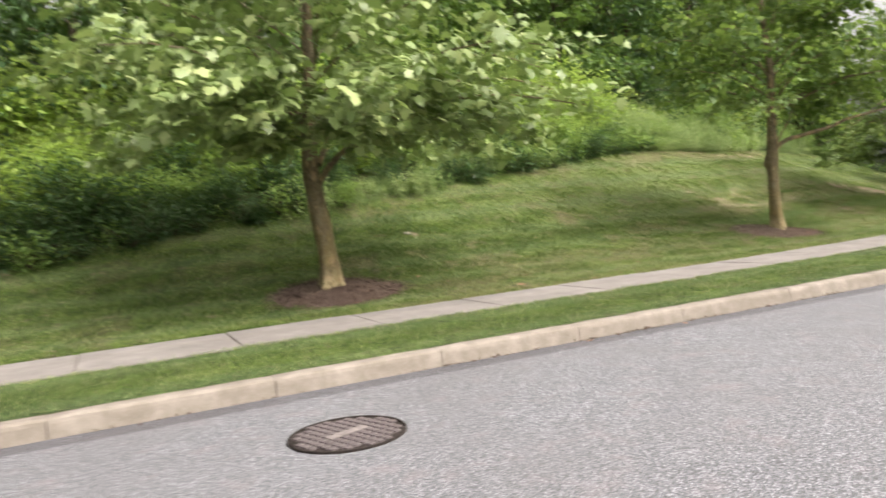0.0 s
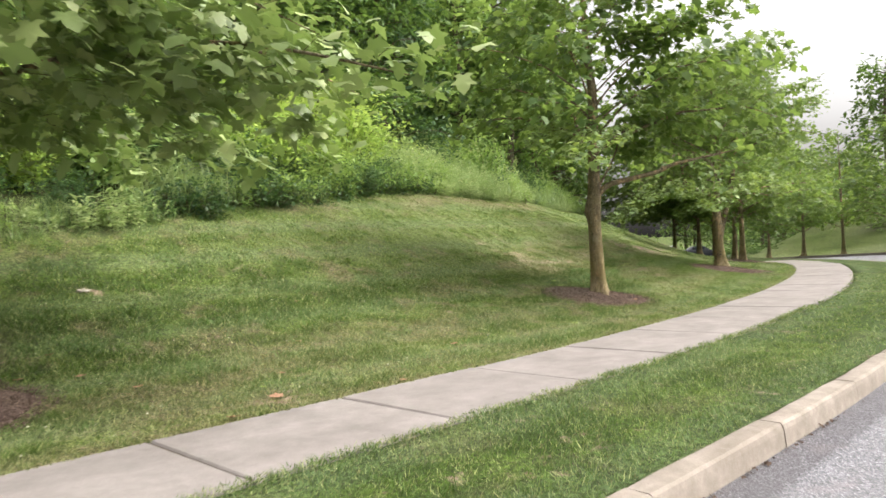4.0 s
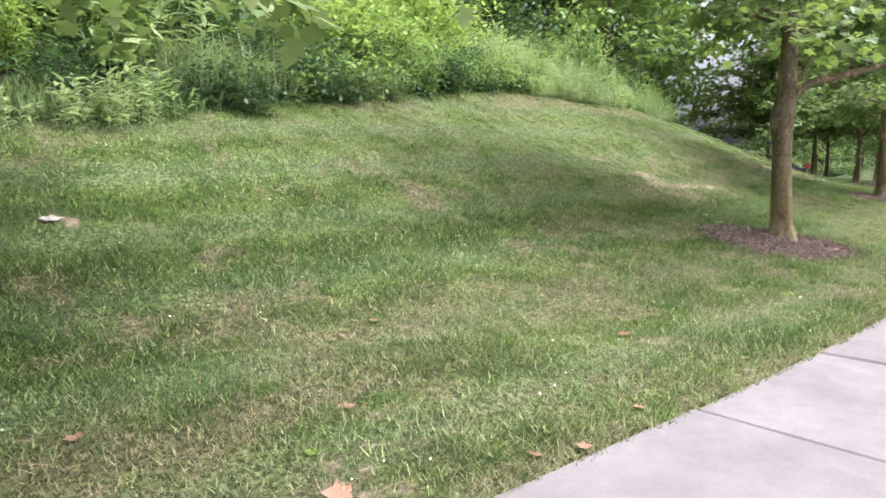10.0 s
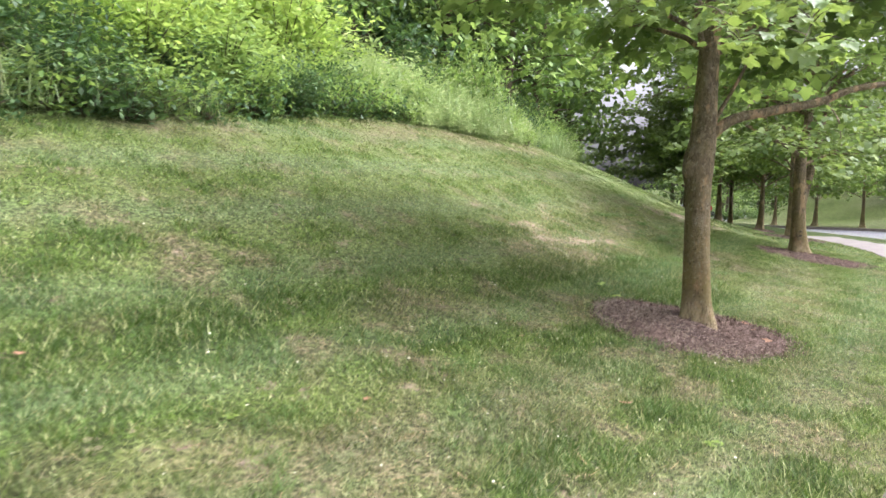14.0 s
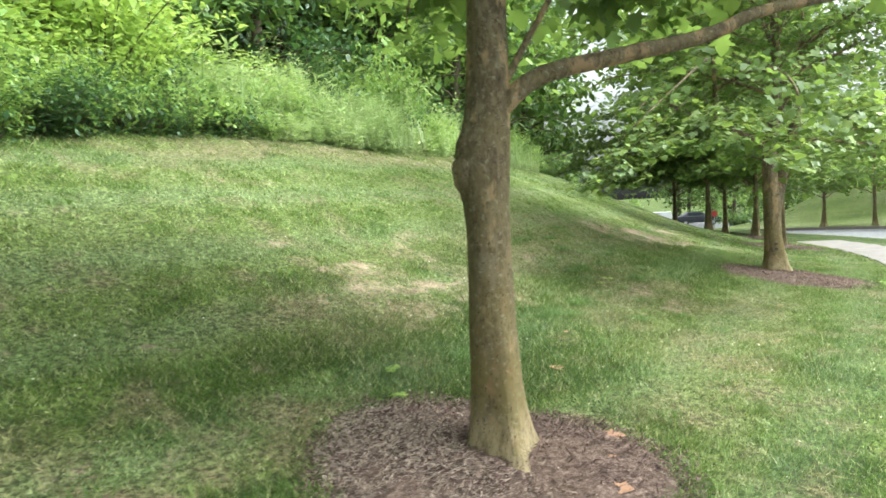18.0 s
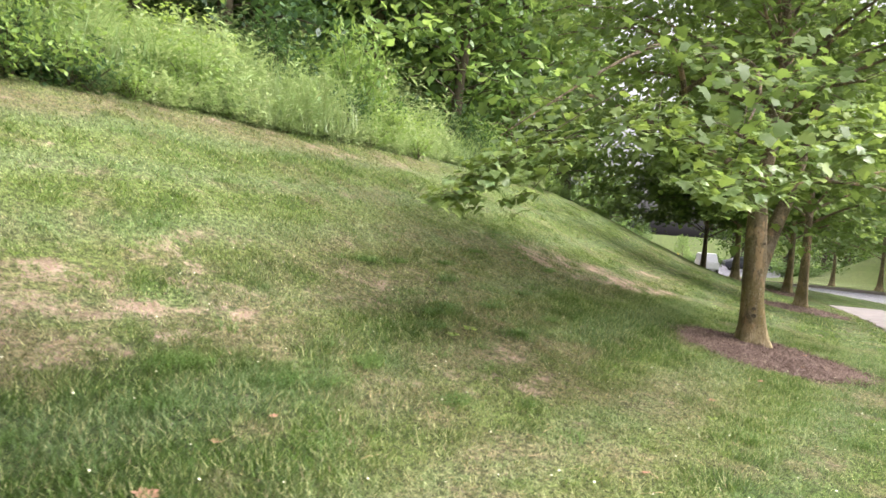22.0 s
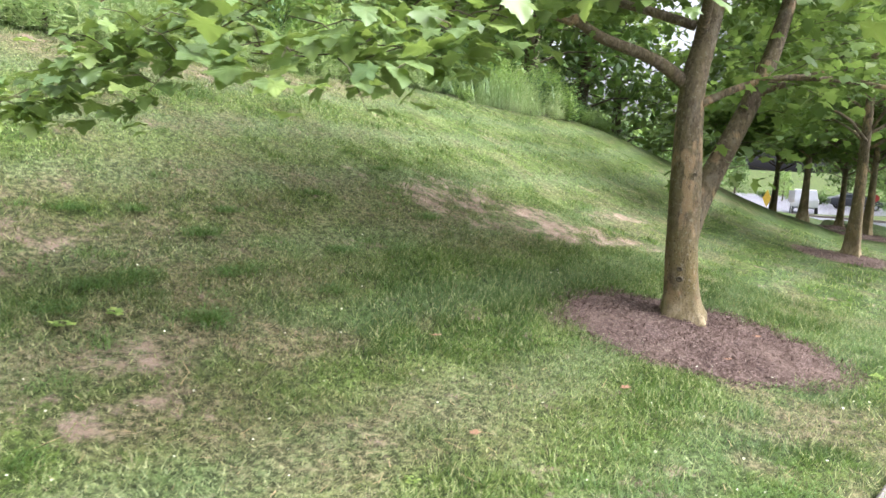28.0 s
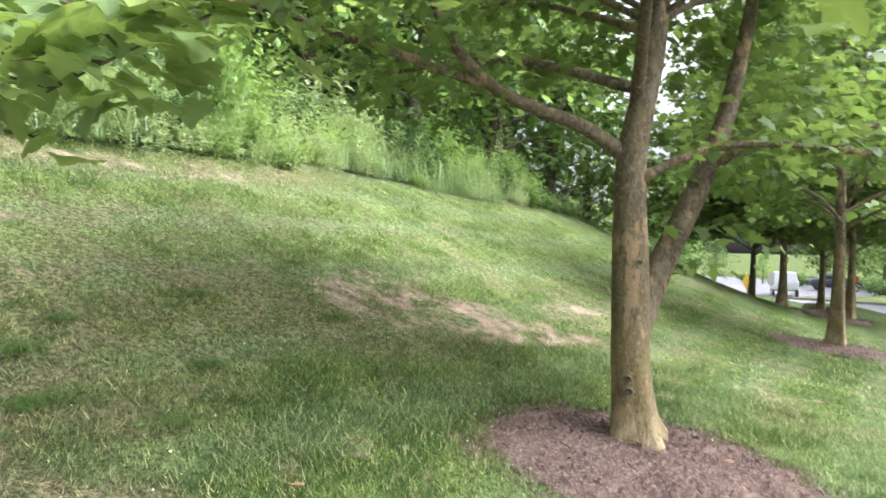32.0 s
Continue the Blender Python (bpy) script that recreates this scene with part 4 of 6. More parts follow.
build_tree(4.98, 4.74, "street tree with leaning brown trunk and broad low leafy crown",
           [(0, 0, -0.1, 0.20), (0, 0, 0.12, 0.155), (-0.03, 0.04, 0.7, 0.132), (-0.06, 0.08, 1.05, 0.142), (-0.10, 0.11, 1.4, 0.128), (-0.13, 0.13, 2.0, 0.12), (-0.04, 0.04, 3.2, 0.09), (0.02, 0.0, 4.4, 0.06), (0, 0, 5.8, 0.012)],
           [[(-0.08, 0.10, 1.55, 0.06), (0.2, -0.1, 1.95, 0.045), (0.9, -0.5, 2.45, 0.03), (2.0, -1.5, 2.6, 0.018), (2.9, -2.6, 2.25, 0.007)],
            [(-0.02, 0.06, 1.9, 0.055), (0.5, 0.3, 2.5, 0.04), (2.0, 0.6, 3.1, 0.028), (3.6, 0.7, 3.3, 0.018), (5.0, 0.6, 2.95, 0.007)]],
           (2.2, 5.2, 3.9, 22, 16, 26), 3, top_thin=0.9, leaf=0.160, floor=2.0, foliage=M_LEAF_SUNLIT, extra=([(0.0, 0.1, 2.2), (1.2, 0.3, 2.6), (2.3, 0.4, 2.45), (3.2, 0.45, 2.05)], [(0.1, 0.3, 2.2), (1.2, 1.3, 2.6), (2.2, 2.2, 2.5), (3.1, 2.8, 2.2)], [(0.9, -0.5, 2.45), (2.0, -1.0, 2.3), (2.9, -1.5, 1.9)], [(0.2, 0.3, 2.1), (1.0, 0.7, 2.45), (1.7, 1.0, 2.3)], [(0.5, 0.1, 2.3), (1.5, -0.3, 2.4), (2.3, -0.5, 1.95)],
                  [(0.9, -0.5, 2.72), (1.6, -1.4, 2.67), (2.3, -2.0, 2.22)], [(0.6, -0.9, 2.87), (0.3, -2.0, 2.77), (-0.2, -2.9, 2.42)], [(-0.6, -0.9, 2.87), (-1.4, -1.9, 2.77), (-2.2, -2.4, 2.37)], [(-0.1, -0.1, 2.27), (-0.4, -0.4, 2.37), (-0.6, -0.7, 2.22), (-0.8, -1.0, 2.12)], [(-0.1, 0.0, 2.27), (-0.6, -0.1, 2.37), (-0.9, -0.3, 2.22), (-1.2, -0.5, 2.12)], [(-0.1, -0.1, 2.27), (0.1, -0.4, 2.42), (0.2, -0.7, 2.27), (0.2, -1.0, 2.17)], [(-0.1, 0.1, 2.47), (-0.6, -0.5, 2.77), (-1.0, -0.9, 2.72), (-1.4, -1.4, 2.47)], [(-0.1, 0.1, 2.87), (-0.5, -0.5, 3.17), (-0.8, -1.0, 3.07), (-1.1, -1.6, 2.77)], [(-0.1, -0.1, 2.57), (-0.5, -0.8, 2.77), (-1.0, -1.5, 2.47), (-1.4, -2.0, 2.17)], [(-0.1, -0.1, 2.57), (0.0, -0.9, 2.77), (-0.1, -1.6, 2.47), (0.0, -2.2, 2.22)], [(-0.2, 0.0, 2.47), (-1.0, -0.5, 2.77), (-1.9, -0.9, 2.47), (-2.5, -1.2, 2.17)], [(-0.2, 0.1, 2.47), (-1.1, 0.3, 2.67), (-2.1, 0.3, 2.37), (-2.8, 0.2, 2.07)], [(0.0, 0.0, 2.57), (0.7, -0.5, 2.77), (1.2, -1.1, 2.47), (1.6, -1.6, 2.22)]))
build_tree(14.68, 5.08, "street tree with mossy trunk, pruning knob and low side limb",
           [(0, 0, -0.12, 0.16), (0, 0, 0.14, 0.125), (0.0, 0.02, 0.7, 0.112), (0.02, 0.04, 1.2, 0.108), (0.01, 0.05, 1.48, 0.134), (0.04, 0.03, 1.72, 0.112), (0.06, 0.02, 2.3, 0.092), (0.1, 0.0, 3.4, 0.075), (0.05, 0.05, 4.4, 0.05), (0, 0, 5.7, 0.012)],
           [[(0.05, -0.02, 1.72, 0.055), (0.22, -0.16, 1.88, 0.046), (0.55, -0.39, 1.97, 0.042), (0.95, -0.66, 2.07, 0.037), (1.2, -0.84, 2.19, 0.031), (1.6, -1.12, 2.28, 0.025), (2.15, -1.5, 2.40, 0.010)], [(0.1, -0.04, 1.86, 0.022), (0.2, -0.1, 2.05, 0.017), (0.38, -0.2, 2.4, 0.013), (0.5, -0.3, 2.9, 0.006)]],
           (2.4, 5.3, 2.75, 26, 13, 20), 5, top_thin=0.9, root=0.06, leaf=0.145, floor=2.4, extra=([(0.1, 0.0, 2.5), (0.9, 0.2, 2.75), (1.8, 0.3, 2.6), (2.5, 0.4, 2.35)], [(0.1, 0.0, 2.7), (0.9, -0.5, 2.95), (1.8, -0.9, 2.85), (2.6, -1.2, 2.6)], [(0.1, 0.0, 2.8), (0.6, 0.8, 3.0), (1.2, 1.5, 2.9), (1.7, 2.0, 2.6)], [(0.38, -0.2, 2.4), (0.9, -0.1, 2.6), (1.5, 0.0, 2.45)], [(0.1, 0.0, 3.0), (0.5, -1.0, 3.6), (0.9, -2.0, 3.9), (1.2, -2.7, 3.7)], [(0.1, 0.0, 3.5), (0.6, -1.0, 4.3), (1.0, -1.9, 4.7)], [(0.05, 0.0, 4.0), (1.0, -0.6, 4.6), (1.9, -1.0, 4.8)], [(0.05, 0.05, 4.3), (0.3, -0.9, 5.2), (0.5, -1.6, 5.6)], [(0.1, 0.0, 3.2), (1.2, -1.2, 3.8), (2.2, -2.2, 3.8)]), knobs=((-0.074, 0.076, 1.43, 0.070), (-0.062, 0.070, 1.54, 0.058)), scars=((-0.085, 0.035, 0.83, 0.028), (-0.09, 0.03, 0.76, 0.022), (0.06, -0.085, 0.35, 0.02)), bare=0.96,
           sprays=([(0.1, 0.0, 2.7), (-0.9, -0.5, 2.6), (-1.7, -0.9, 2.3), (-2.3, -1.2, 2.0)], [(0.1, 0.0, 2.75), (-0.6, -0.9, 2.6), (-1.5, -1.3, 2.35), (-2.3, -1.5, 2.0)], [(0.1, 0.0, 2.8), (-0.9, 0.1, 2.75), (-1.9, -0.3, 2.4)]))
build_tree(23.52, 6.95, "forked street tree with low spreading limbs and drooping leafy sprays",
           [(0, 0, -0.12, 0.18), (0, 0, 0.14, 0.138), (-0.04, 0.015, 0.6, 0.124), (-0.05, 0.02, 1.1, 0.122), (-0.065, 0.03, 1.6, 0.108), (-0.07, 0.015, 2.0, 0.096), (0.06, -0.03, 2.7, 0.074), (0.13, -0.03, 3.6, 0.058), (0.1, 0.05, 4.6, 0.04), (0, 0, 5.7, 0.012)],
           [[(0.0, 0.02, 0.66, 0.090), (0.13, 0.05, 0.98, 0.102), (0.40, 0.05, 1.40, 0.090), (0.68, 0.03, 1.85, 0.080), (0.93, 0.0, 2.40, 0.066), (1.15, -0.05, 3.4, 0.04), (1.2, -0.1, 4.7, 0.012)],
            [(-0.1, 0.05, 1.94, 0.056), (-0.4, 0.16, 2.12, 0.047), (-0.9, 0.30, 2.26, 0.040), (-1.3, 0.3, 2.48, 0.034), (-1.75, 0.12, 2.86, 0.028), (-2.5, -0.15, 3.0, 0.022), (-3.4, -0.2, 2.62, 0.012), (-4.3, 0.1, 1.95, 0.005)],
            [(-1.1, 0.33, 2.32, 0.034), (-1.7, 0.55, 2.48, 0.026), (-2.5, 0.65, 2.6, 0.016), (-3.5, 0.3, 2.35, 0.005)],
            [(-1.7, 0.15, 2.72, 0.028), (-2.4, -0.8, 2.8, 0.02), (-3.2, -1.4, 2.4, 0.012), (-4.0, -1.7, 1.9, 0.005)],
            [(0.72, 0.02, 1.95, 0.04), (1.0, -0.35, 2.1, 0.034), (1.7, -0.9, 2.25, 0.024), (2.8, -1.5, 2.3, 0.01)],
            [(-0.05, -0.05, 1.80, 0.034), (0.16, -0.25, 1.94, 0.027), (0.41, -0.44, 2.02, 0.024), (0.72, -0.75, 2.01, 0.021), (0.98, -1.06, 1.96, 0.017), (1.6, -1.6, 2.05, 0.007)],
            [(-0.05, 0.02, 2.3, 0.045), (-0.7, -0.6, 2.75, 0.032), (-1.5, -1.2, 2.7, 0.02), (-2.1, -1.7, 2.6, 0.008)],
            [(-0.06, 0.06, 2.4, 0.04), (-0.5, 0.8, 2.65, 0.03), (-1.1, 1.6, 2.6, 0.012)]],
           (2.75, 5.4, 3.2, 34, 16, 26), 8, root=0.10, top_thin=0.95, limit=2.9, leaf=0.098, floor=2.45, extra=([(0.1, 0.0, 2.8), (0.8, 0.6, 3.2), (1.6, 1.2, 3.3)], [(0.0, 0.0, 3.2), (0.9, 0.1, 3.7), (1.9, 0.4, 3.8)], [(0.0, 0.0, 3.5), (0.5, 0.9, 3.9), (0.9, 1.8, 3.9)], [(0.3, -0.1, 2.6), (1.2, 0.3, 2.9), (2.2, 0.8, 2.8)], [(0.0, 0.0, 3.9), (0.9, 0.6, 4.3), (1.7, 1.0, 4.3)], [(0.1, 0.1, 2.7), (0.5, 1.0, 3.0), (1.0, 2.0, 2.9)], [(0.4, -0.2, 3.0), (1.3, -0.3, 3.4), (2.3, -0.2, 3.3)], [(0.7, 0.0, 2.0), (1.4, 0.5, 2.35), (2.4, 0.9, 2.4)], [(0.9, 0.0, 2.35), (1.7, 0.1, 2.7), (2.7, 0.3, 2.7)], [(0.8, 0.0, 2.1), (1.6, -0.5, 2.5), (2.5, -0.8, 2.5)], [(-0.05, 0.05, 3.0), (-0.5, 1.2, 3.8), (-0.9, 2.4, 4.2)], [(-0.05, 0.1, 3.6), (-0.4, 1.2, 4.4), (-0.7, 2.6, 4.9)], [(-0.1, 0.0, 2.8), (-1.0, 1.0, 3.4), (-1.6, 2.2, 3.8)], [(0.0, 0.0, 3.4), (0.3, -1.0, 4.0), (0.5, -2.2, 4.2)], [(0.0, 0.0, 3.8), (-0.6, -0.9, 4.4), (-1.0, -1.9, 4.6)], [(0.1, 0.0, 3.8), (0.8, -1.2, 4.6), (1.2, -2.2, 4.9)], [(1.15, -0.05, 3.4), (1.6, -1.0, 4.2), (2.0, -2.0, 4.5)]), scars=((-0.140, -0.062, 0.50, 0.026), (-0.136, -0.066, 0.42, 0.03), (-0.115, -0.105, 1.25, 0.018)), sprays=([(-2.8, -0.2, 2.55), (-3.4, -0.5, 2.15), (-3.9, -0.2, 1.8), (-4.2, -0.1, 1.45)], [(-3.2, -0.3, 2.5), (-3.8, 0.0, 2.05), (-4.25, 0.15, 1.7), (-4.5, 0.25, 1.45)], [(-3.6, -0.2, 2.1), (-4.2, 0.1, 1.72), (-4.6, 0.36, 1.42)], [(-2.4, -0.9, 2.55), (-3.2, -1.3, 2.05), (-3.74, -1.5, 1.66), (-4.15, -1.65, 1.58)],
                  [(-2.2, -1.5, 2.45), (-2.75, -1.95, 2.05), (-3.15, -2.05, 1.85)], [(-2.9, -0.4, 2.5), (-3.6, -0.85, 2.05), (-4.0, -1.25, 1.9)], [(-2.6, -1.2, 2.4), (-3.1, -1.6, 1.95), (-3.45, -1.75, 1.70), (-3.62, -1.74, 1.58)], [(-2.4, -1.6, 2.35), (-2.8, -1.9, 2.08), (-3.05, -2.0, 1.92)], [(-1.5, -1.2, 2.65), (-2.0, -2.0, 2.2), (-2.3, -2.4, 1.98), (-2.5, -2.62, 1.86)]))

GROVE = ((31.3, 9.6, 11), (39.06, 13.2, 13), (42.9, 16.0, 17), (38.7, 14.85, 19), (42.0, 17.85, 23))
for gx, gy, gs in GROVE:
    slight = gs == 11
    build_tree(gx, gy, "slim street tree with low leafy crown beside the footpath",
               [(0, 0, -0.1, 0.13), (0, 0, 0.12, 0.102), (0.02, 0.0, 1.0, 0.09), (0.05, 0.02, 2.2, 0.076), (0.0, 0.0, 3.6 if slight else 5.6, 0.055), (0, 0, 6.4 if slight else 9.9, 0.012)],
               [], (1.9, 6.2, 3.1, 26, 13, 34) if slight else (1.75, 9.8, 4.4, 44, 14, 40), gs, COARSE, 0.17 if slight else 0.19)


# ---- undergrowth on the bank ----
def shrub_mesh(seed, wide, tall, count, leaf, mat, shape=OVAL):
    rng = np.random.default_rng(seed)
    stems = rng.integers(9, 15)
    spots, lines = [], []
    u = np.linspace(0.0, 0.92, 6)
    for k in range(stems):
        az, lean = rng.uniform(0, 6.28), rng.uniform(0.1, 1.0)
        h = tall * rng.uniform(0.55, 1.05)
        lines.append(np.stack([np.cos(az) * wide * lean * u ** 1.3, np.sin(az) * wide * lean * u ** 1.3, h * u * (1 - 0.25 * lean * u)], 1))
        m = count // stems
        t = rng.uniform(0.08, 1.0, m) ** 0.7
        r = wide * lean * t ** 1.3
        q = np.stack([np.cos(az) * r, np.sin(az) * r, h * t * (1 - 0.25 * lean * t)], 1)
        spots.append(q + rng.normal(0, 0.13, (m, 3)) * (0.6 + t[:, None]))
    p = np.concatenate(spots)
    p[:, 2] = np.maximum(p[:, 2], 0.02)
    v, f = leaf_cloud(p, leaf * rng.uniform(0.6, 1.25, len(p)), shape, rng, 0.2, 0.45)
    return fast_mesh("foliage", v, f, mat), fast_mesh("branchwork", *thin_tubes(lines, 0.011, 0.004), M_TWIG)


def shrub(name, meshes, label, group="bank undergrowth"):
    """A shrub of bare stems and a leafy mass."""
    ob = thing(name, Matrix.Identity(4), label, "shrub", group)
    tagged(part("foliage", meshes[0], ob), kind="stuff")
    tagged(part("branchwork", meshes[1], ob), kind="stuff")
    return ob


def reed_mesh(seed, count, tall, spread, mat=M_REED, girth=1.0, upright=1.0):
    """A clump of arching blades."""
    rng = np.random.default_rng(seed)
    az, foot = rng.uniform(0, 6.28, count), rng.normal(0, spread, (count, 2))
    h, lean, w = tall * rng.uniform(0.4, 1.1, count), upright * rng.uniform(0.25, 1.45, count), rng.uniform(0.003, 0.0072, count) * girth
    verts = []
    for t, ww in ((0, 1.0), (0.45, 0.9), (0.8, 0.6), (1.0, 0.0)):
        r = lean * h * t ** 2
        c = np.stack([foot[:, 0] + np.cos(az) * r, foot[:, 1] + np.sin(az) * r, h * (t - 0.38 * lean * t ** 3)], 1)
        side = np.stack([-np.sin(az), np.cos(az), 0 * az], 1) * (w * ww)[:, None]
        verts += [c - side] if t == 1.0 else [c - side, c + side]
    v = np.stack(verts, 1)
    tt = np.array([(0, 1, 3), (0, 3, 2), (2, 3, 5), (2, 5, 4), (4, 5, 6)])
    return fast_mesh("blades", v.reshape(-1, 3), (tt[None] + (np.arange(count) * 7)[:, None, None]).reshape(-1, 3), mat)


def weed_mesh(seed, stems, tall, spread):
    """A stand of upright feathery weeds: stems set with narrow leaves."""
    rng = np.random.default_rng(seed)
    spots, heads, lines = [], [], []
    for k in range(stems):
        foot, lean = rng.normal(0, spread, 2), rng.normal(0, 0.16, 2)
        h = tall * rng.uniform(0.55, 1.1)
        m = int(30 * h)
        t = np.linspace(0.12, 1.0, m)
        spots.append(np.stack([foot[0] + lean[0] * h * t ** 1.5, foot[1] + lean[1] * h * t ** 1.5, h * t], 1))
        heads.append(np.arange(m) * 2.4 + rng.uniform(0, 6))
        lines.append(np.array([(foot[0], foot[1], 0), (foot[0] + lean[0] * h * 0.35, foot[1] + lean[1] * h * 0.35, h * 0.5), (foot[0] + lean[0] * h, foot[1] + lean[1] * h, h)]))
    p = np.concatenate(spots)
    narrow = (np.array([(0, 0, 0), (0.45, 0.15, 0.04), (1.0, 0, -0.1), (0.45, -0.15, 0.04)]), np.array([(0, 2, 1), (0, 3, 2)]))
    v, f = leaf_cloud(p, rng.uniform(0.09, 0.23, len(p)), narrow, rng, -0.35, 0.3, np.concatenate(heads))
    sv, sf = thin_tubes(lines, 0.004, 0.002)
    return fast_mesh("weeds", np.concatenate([v, sv]), np.concatenate([f, sf + len(v)]), M_WEED)


def build_undergrowth():
    rng = np.random.default_rng(21)
    dark = [shrub_mesh(30 + i, 0.8, 1.3, 1500, 0.115, M_SHRUB) for i in range(3)]
    deep = [shrub_mesh(35 + i, 0.85, 1.35, 1200, 0.11, M_DEEP_SHADED) for i in range(2)]
    lime = [shrub_mesh(40 + i, 0.95, 1.4, 1600, 0.102, M_VINE) for i in range(3)]
    reeds = [reed_mesh(50 + i, 380, (0.85, 0.9, 1.0)[i], 0.40, M_REED, (1.0, 1.1, 1.2)[i], (1.0, 0.85, 0.75)[i]) for i in range(3)]
    weeds = [weed_mesh(55 + i, 26, 1.15, 0.36) for i in range(3)]
    offs = (0.2, 0.75, 1.4, 2.1, 2.9, 3.8, 4.8, 6.0, 7.4)
    for row in range(9):
        s = -9.0 + 0.37 * row
        while s < 49:
            d = float(brush_line(s)) + offs[row] + rng.normal(0, 0.18)
            far = float(smooth(19.3, 20.8, s))
            hump = 0.85 + 0.3 * math.sin(s * 0.9 + row) * math.sin(s * 0.37 + 1.3)
            x, y = to_plan(s, d)
            z = float(height(s, d)) - 0.04
            tall = (0.62, 0.9, 1.1, 1.3, 1.45, 1.6, 1.75, 1.9, 2.0)[row] * rng.uniform(0.65, 1.3) * hump * (1 - 0.12 * far)
            spin, pick = rng.uniform(0, 360), rng.uniform()
            bushy = float(smooth(10.0, 11.5, s)) * (1 - far)
            start = 1 - float(smooth(6.0, 8.5, s))
            plain = (1 - bushy) * (1 - far) * (1 - start)
            if row < 2:
                mix = (0.80 * start + 0.26 * plain + 0.50 * bushy + 0.14 * far, 0.08 * start + 0.32 * plain + 0.06 * bushy + 0.26 * far, 0.14 * plain + 0.06 * bushy + 0.38 * far, 0.12 * start + 0.24 * plain + 0.32 * bushy + 0.20 * far)
            else:
                mix = (0.48 * start * (row < 4) + 0.10 + 0.10 * bushy * (row < 4), 0.14 * plain + 0.12 * bushy + 0.26 * far, 0.08 * plain + 0.32 * far, 0.18 + 0.04 * far)
            edges = np.cumsum(mix)
            if edges[0] <= pick < edges[1]:
                tall = min(tall, 1.0) * (1.25 if far > 0.5 else 0.95)
            at = pose(float(x), float(y), z, 0, 0, spin) @ Matrix.Diagonal((tall * 1.05, tall * 1.05, tall, 1))
            if pick < edges[0]:
                ob = shrub("shrub", deep[rng.integers(2)], "deep green shrub, leaves darkened as shade, at lawn's upper edge")
            elif pick < edges[1]:
                ob = tagged(new("tall_grass", reeds[rng.integers(3)]), "thick clump of tall unmown green grass on the bank", "grass", "bank undergrowth")
            elif pick < edges[2]:
                ob = tagged(new("tall_weed", weeds[rng.integers(3)]), "stand of feathery light green weeds on the bank", "weed", "bank undergrowth")
            elif pick < edges[3]:
                ob = shrub("shrub", dark[rng.integers(3)], "dense dark green leafy shrub at the lawn's upper edge")
            else:
                ob = shrub("vine_shrub", lime[rng.integers(3)], "rambling bright yellow-green shrub and vines on the bank")
            ob.matrix_basis = at
            s += rng.uniform(0.55, 0.88) * (1 + 0.10 * row) * (1 + 0.1 * far)
    x, y = (float(w) for w in to_plan(27.3, 12.3))
    ob = shrub("shrub", dark[1], "small upright bush standing out above the weeds")
    ob.matrix_basis = pose(x, y, float(height(27.3, 12.3)) - 0.04) @ Matrix.Diagonal((1.0, 1.0, 1.9, 1))


def build_fringe():
    """The ragged front of the undergrowth: arching grass, low weeds and overhanging shrubs."""
    rng = np.random.default_rng(33)
    reeds = [reed_mesh(70 + i, 110, 0.62, 0.30) for i in range(3)]
    weeds = [weed_mesh(75 + i, 14, 0.8, 0.26) for i in range(2)]
    low = [shrub_mesh(80 + i, 0.62, 0.75, 420, 0.12, (M_SHRUB, M_DEEP_SHADED, M_DEEP_SHADED)[i]) for i in range(3)]
    s = -6.0
    while s < 30:
        d = float(brush_line(s)) + rng.normal(0.0, 0.14)
        x, y = (float(w) for w in to_plan(s, d))
        pick, bushy, far = rng.uniform(), float(smooth(10.5, 12.5, s)) * (1 - float(smooth(19, 21, s))), float(smooth(19, 21, s))
        if pick < 0.42 * (1 - bushy) * (1 - far) * float(smooth(5.0, 7.5, s)):
            ob, size = tagged(new("tall_grass", reeds[rng.integers(3)]), "arching clump of tall unmown green grass on the bank", "grass", "bank undergrowth"), rng.uniform(0.5, 1.05)
        elif pick < 0.55 * (1 - bushy) * float(smooth(4.0, 7.0, s)) + 0.2 * far:
            ob, size = tagged(new("tall_weed", weeds[rng.integers(2)]), "stand of feathery light green weeds on the bank", "weed", "bank undergrowth"), rng.uniform(0.45, 0.8)
        else:
            ob, size = shrub("shrub", low[rng.integers(3)], "dense dark green leafy shrub at the lawn's upper edge"), rng.uniform(0.5, 0.95) * (1 - 0.3 * far)
        ob.matrix_basis = pose(x, y, float(height(s, d)) - 0.03, 0, 0, rng.uniform(0, 360)) @ Matrix.Diagonal((size * rng.uniform(0.85, 1.25), size, size * rng.uniform(0.8, 1.2), 1))
        s += rng.uniform(0.22, 0.5)


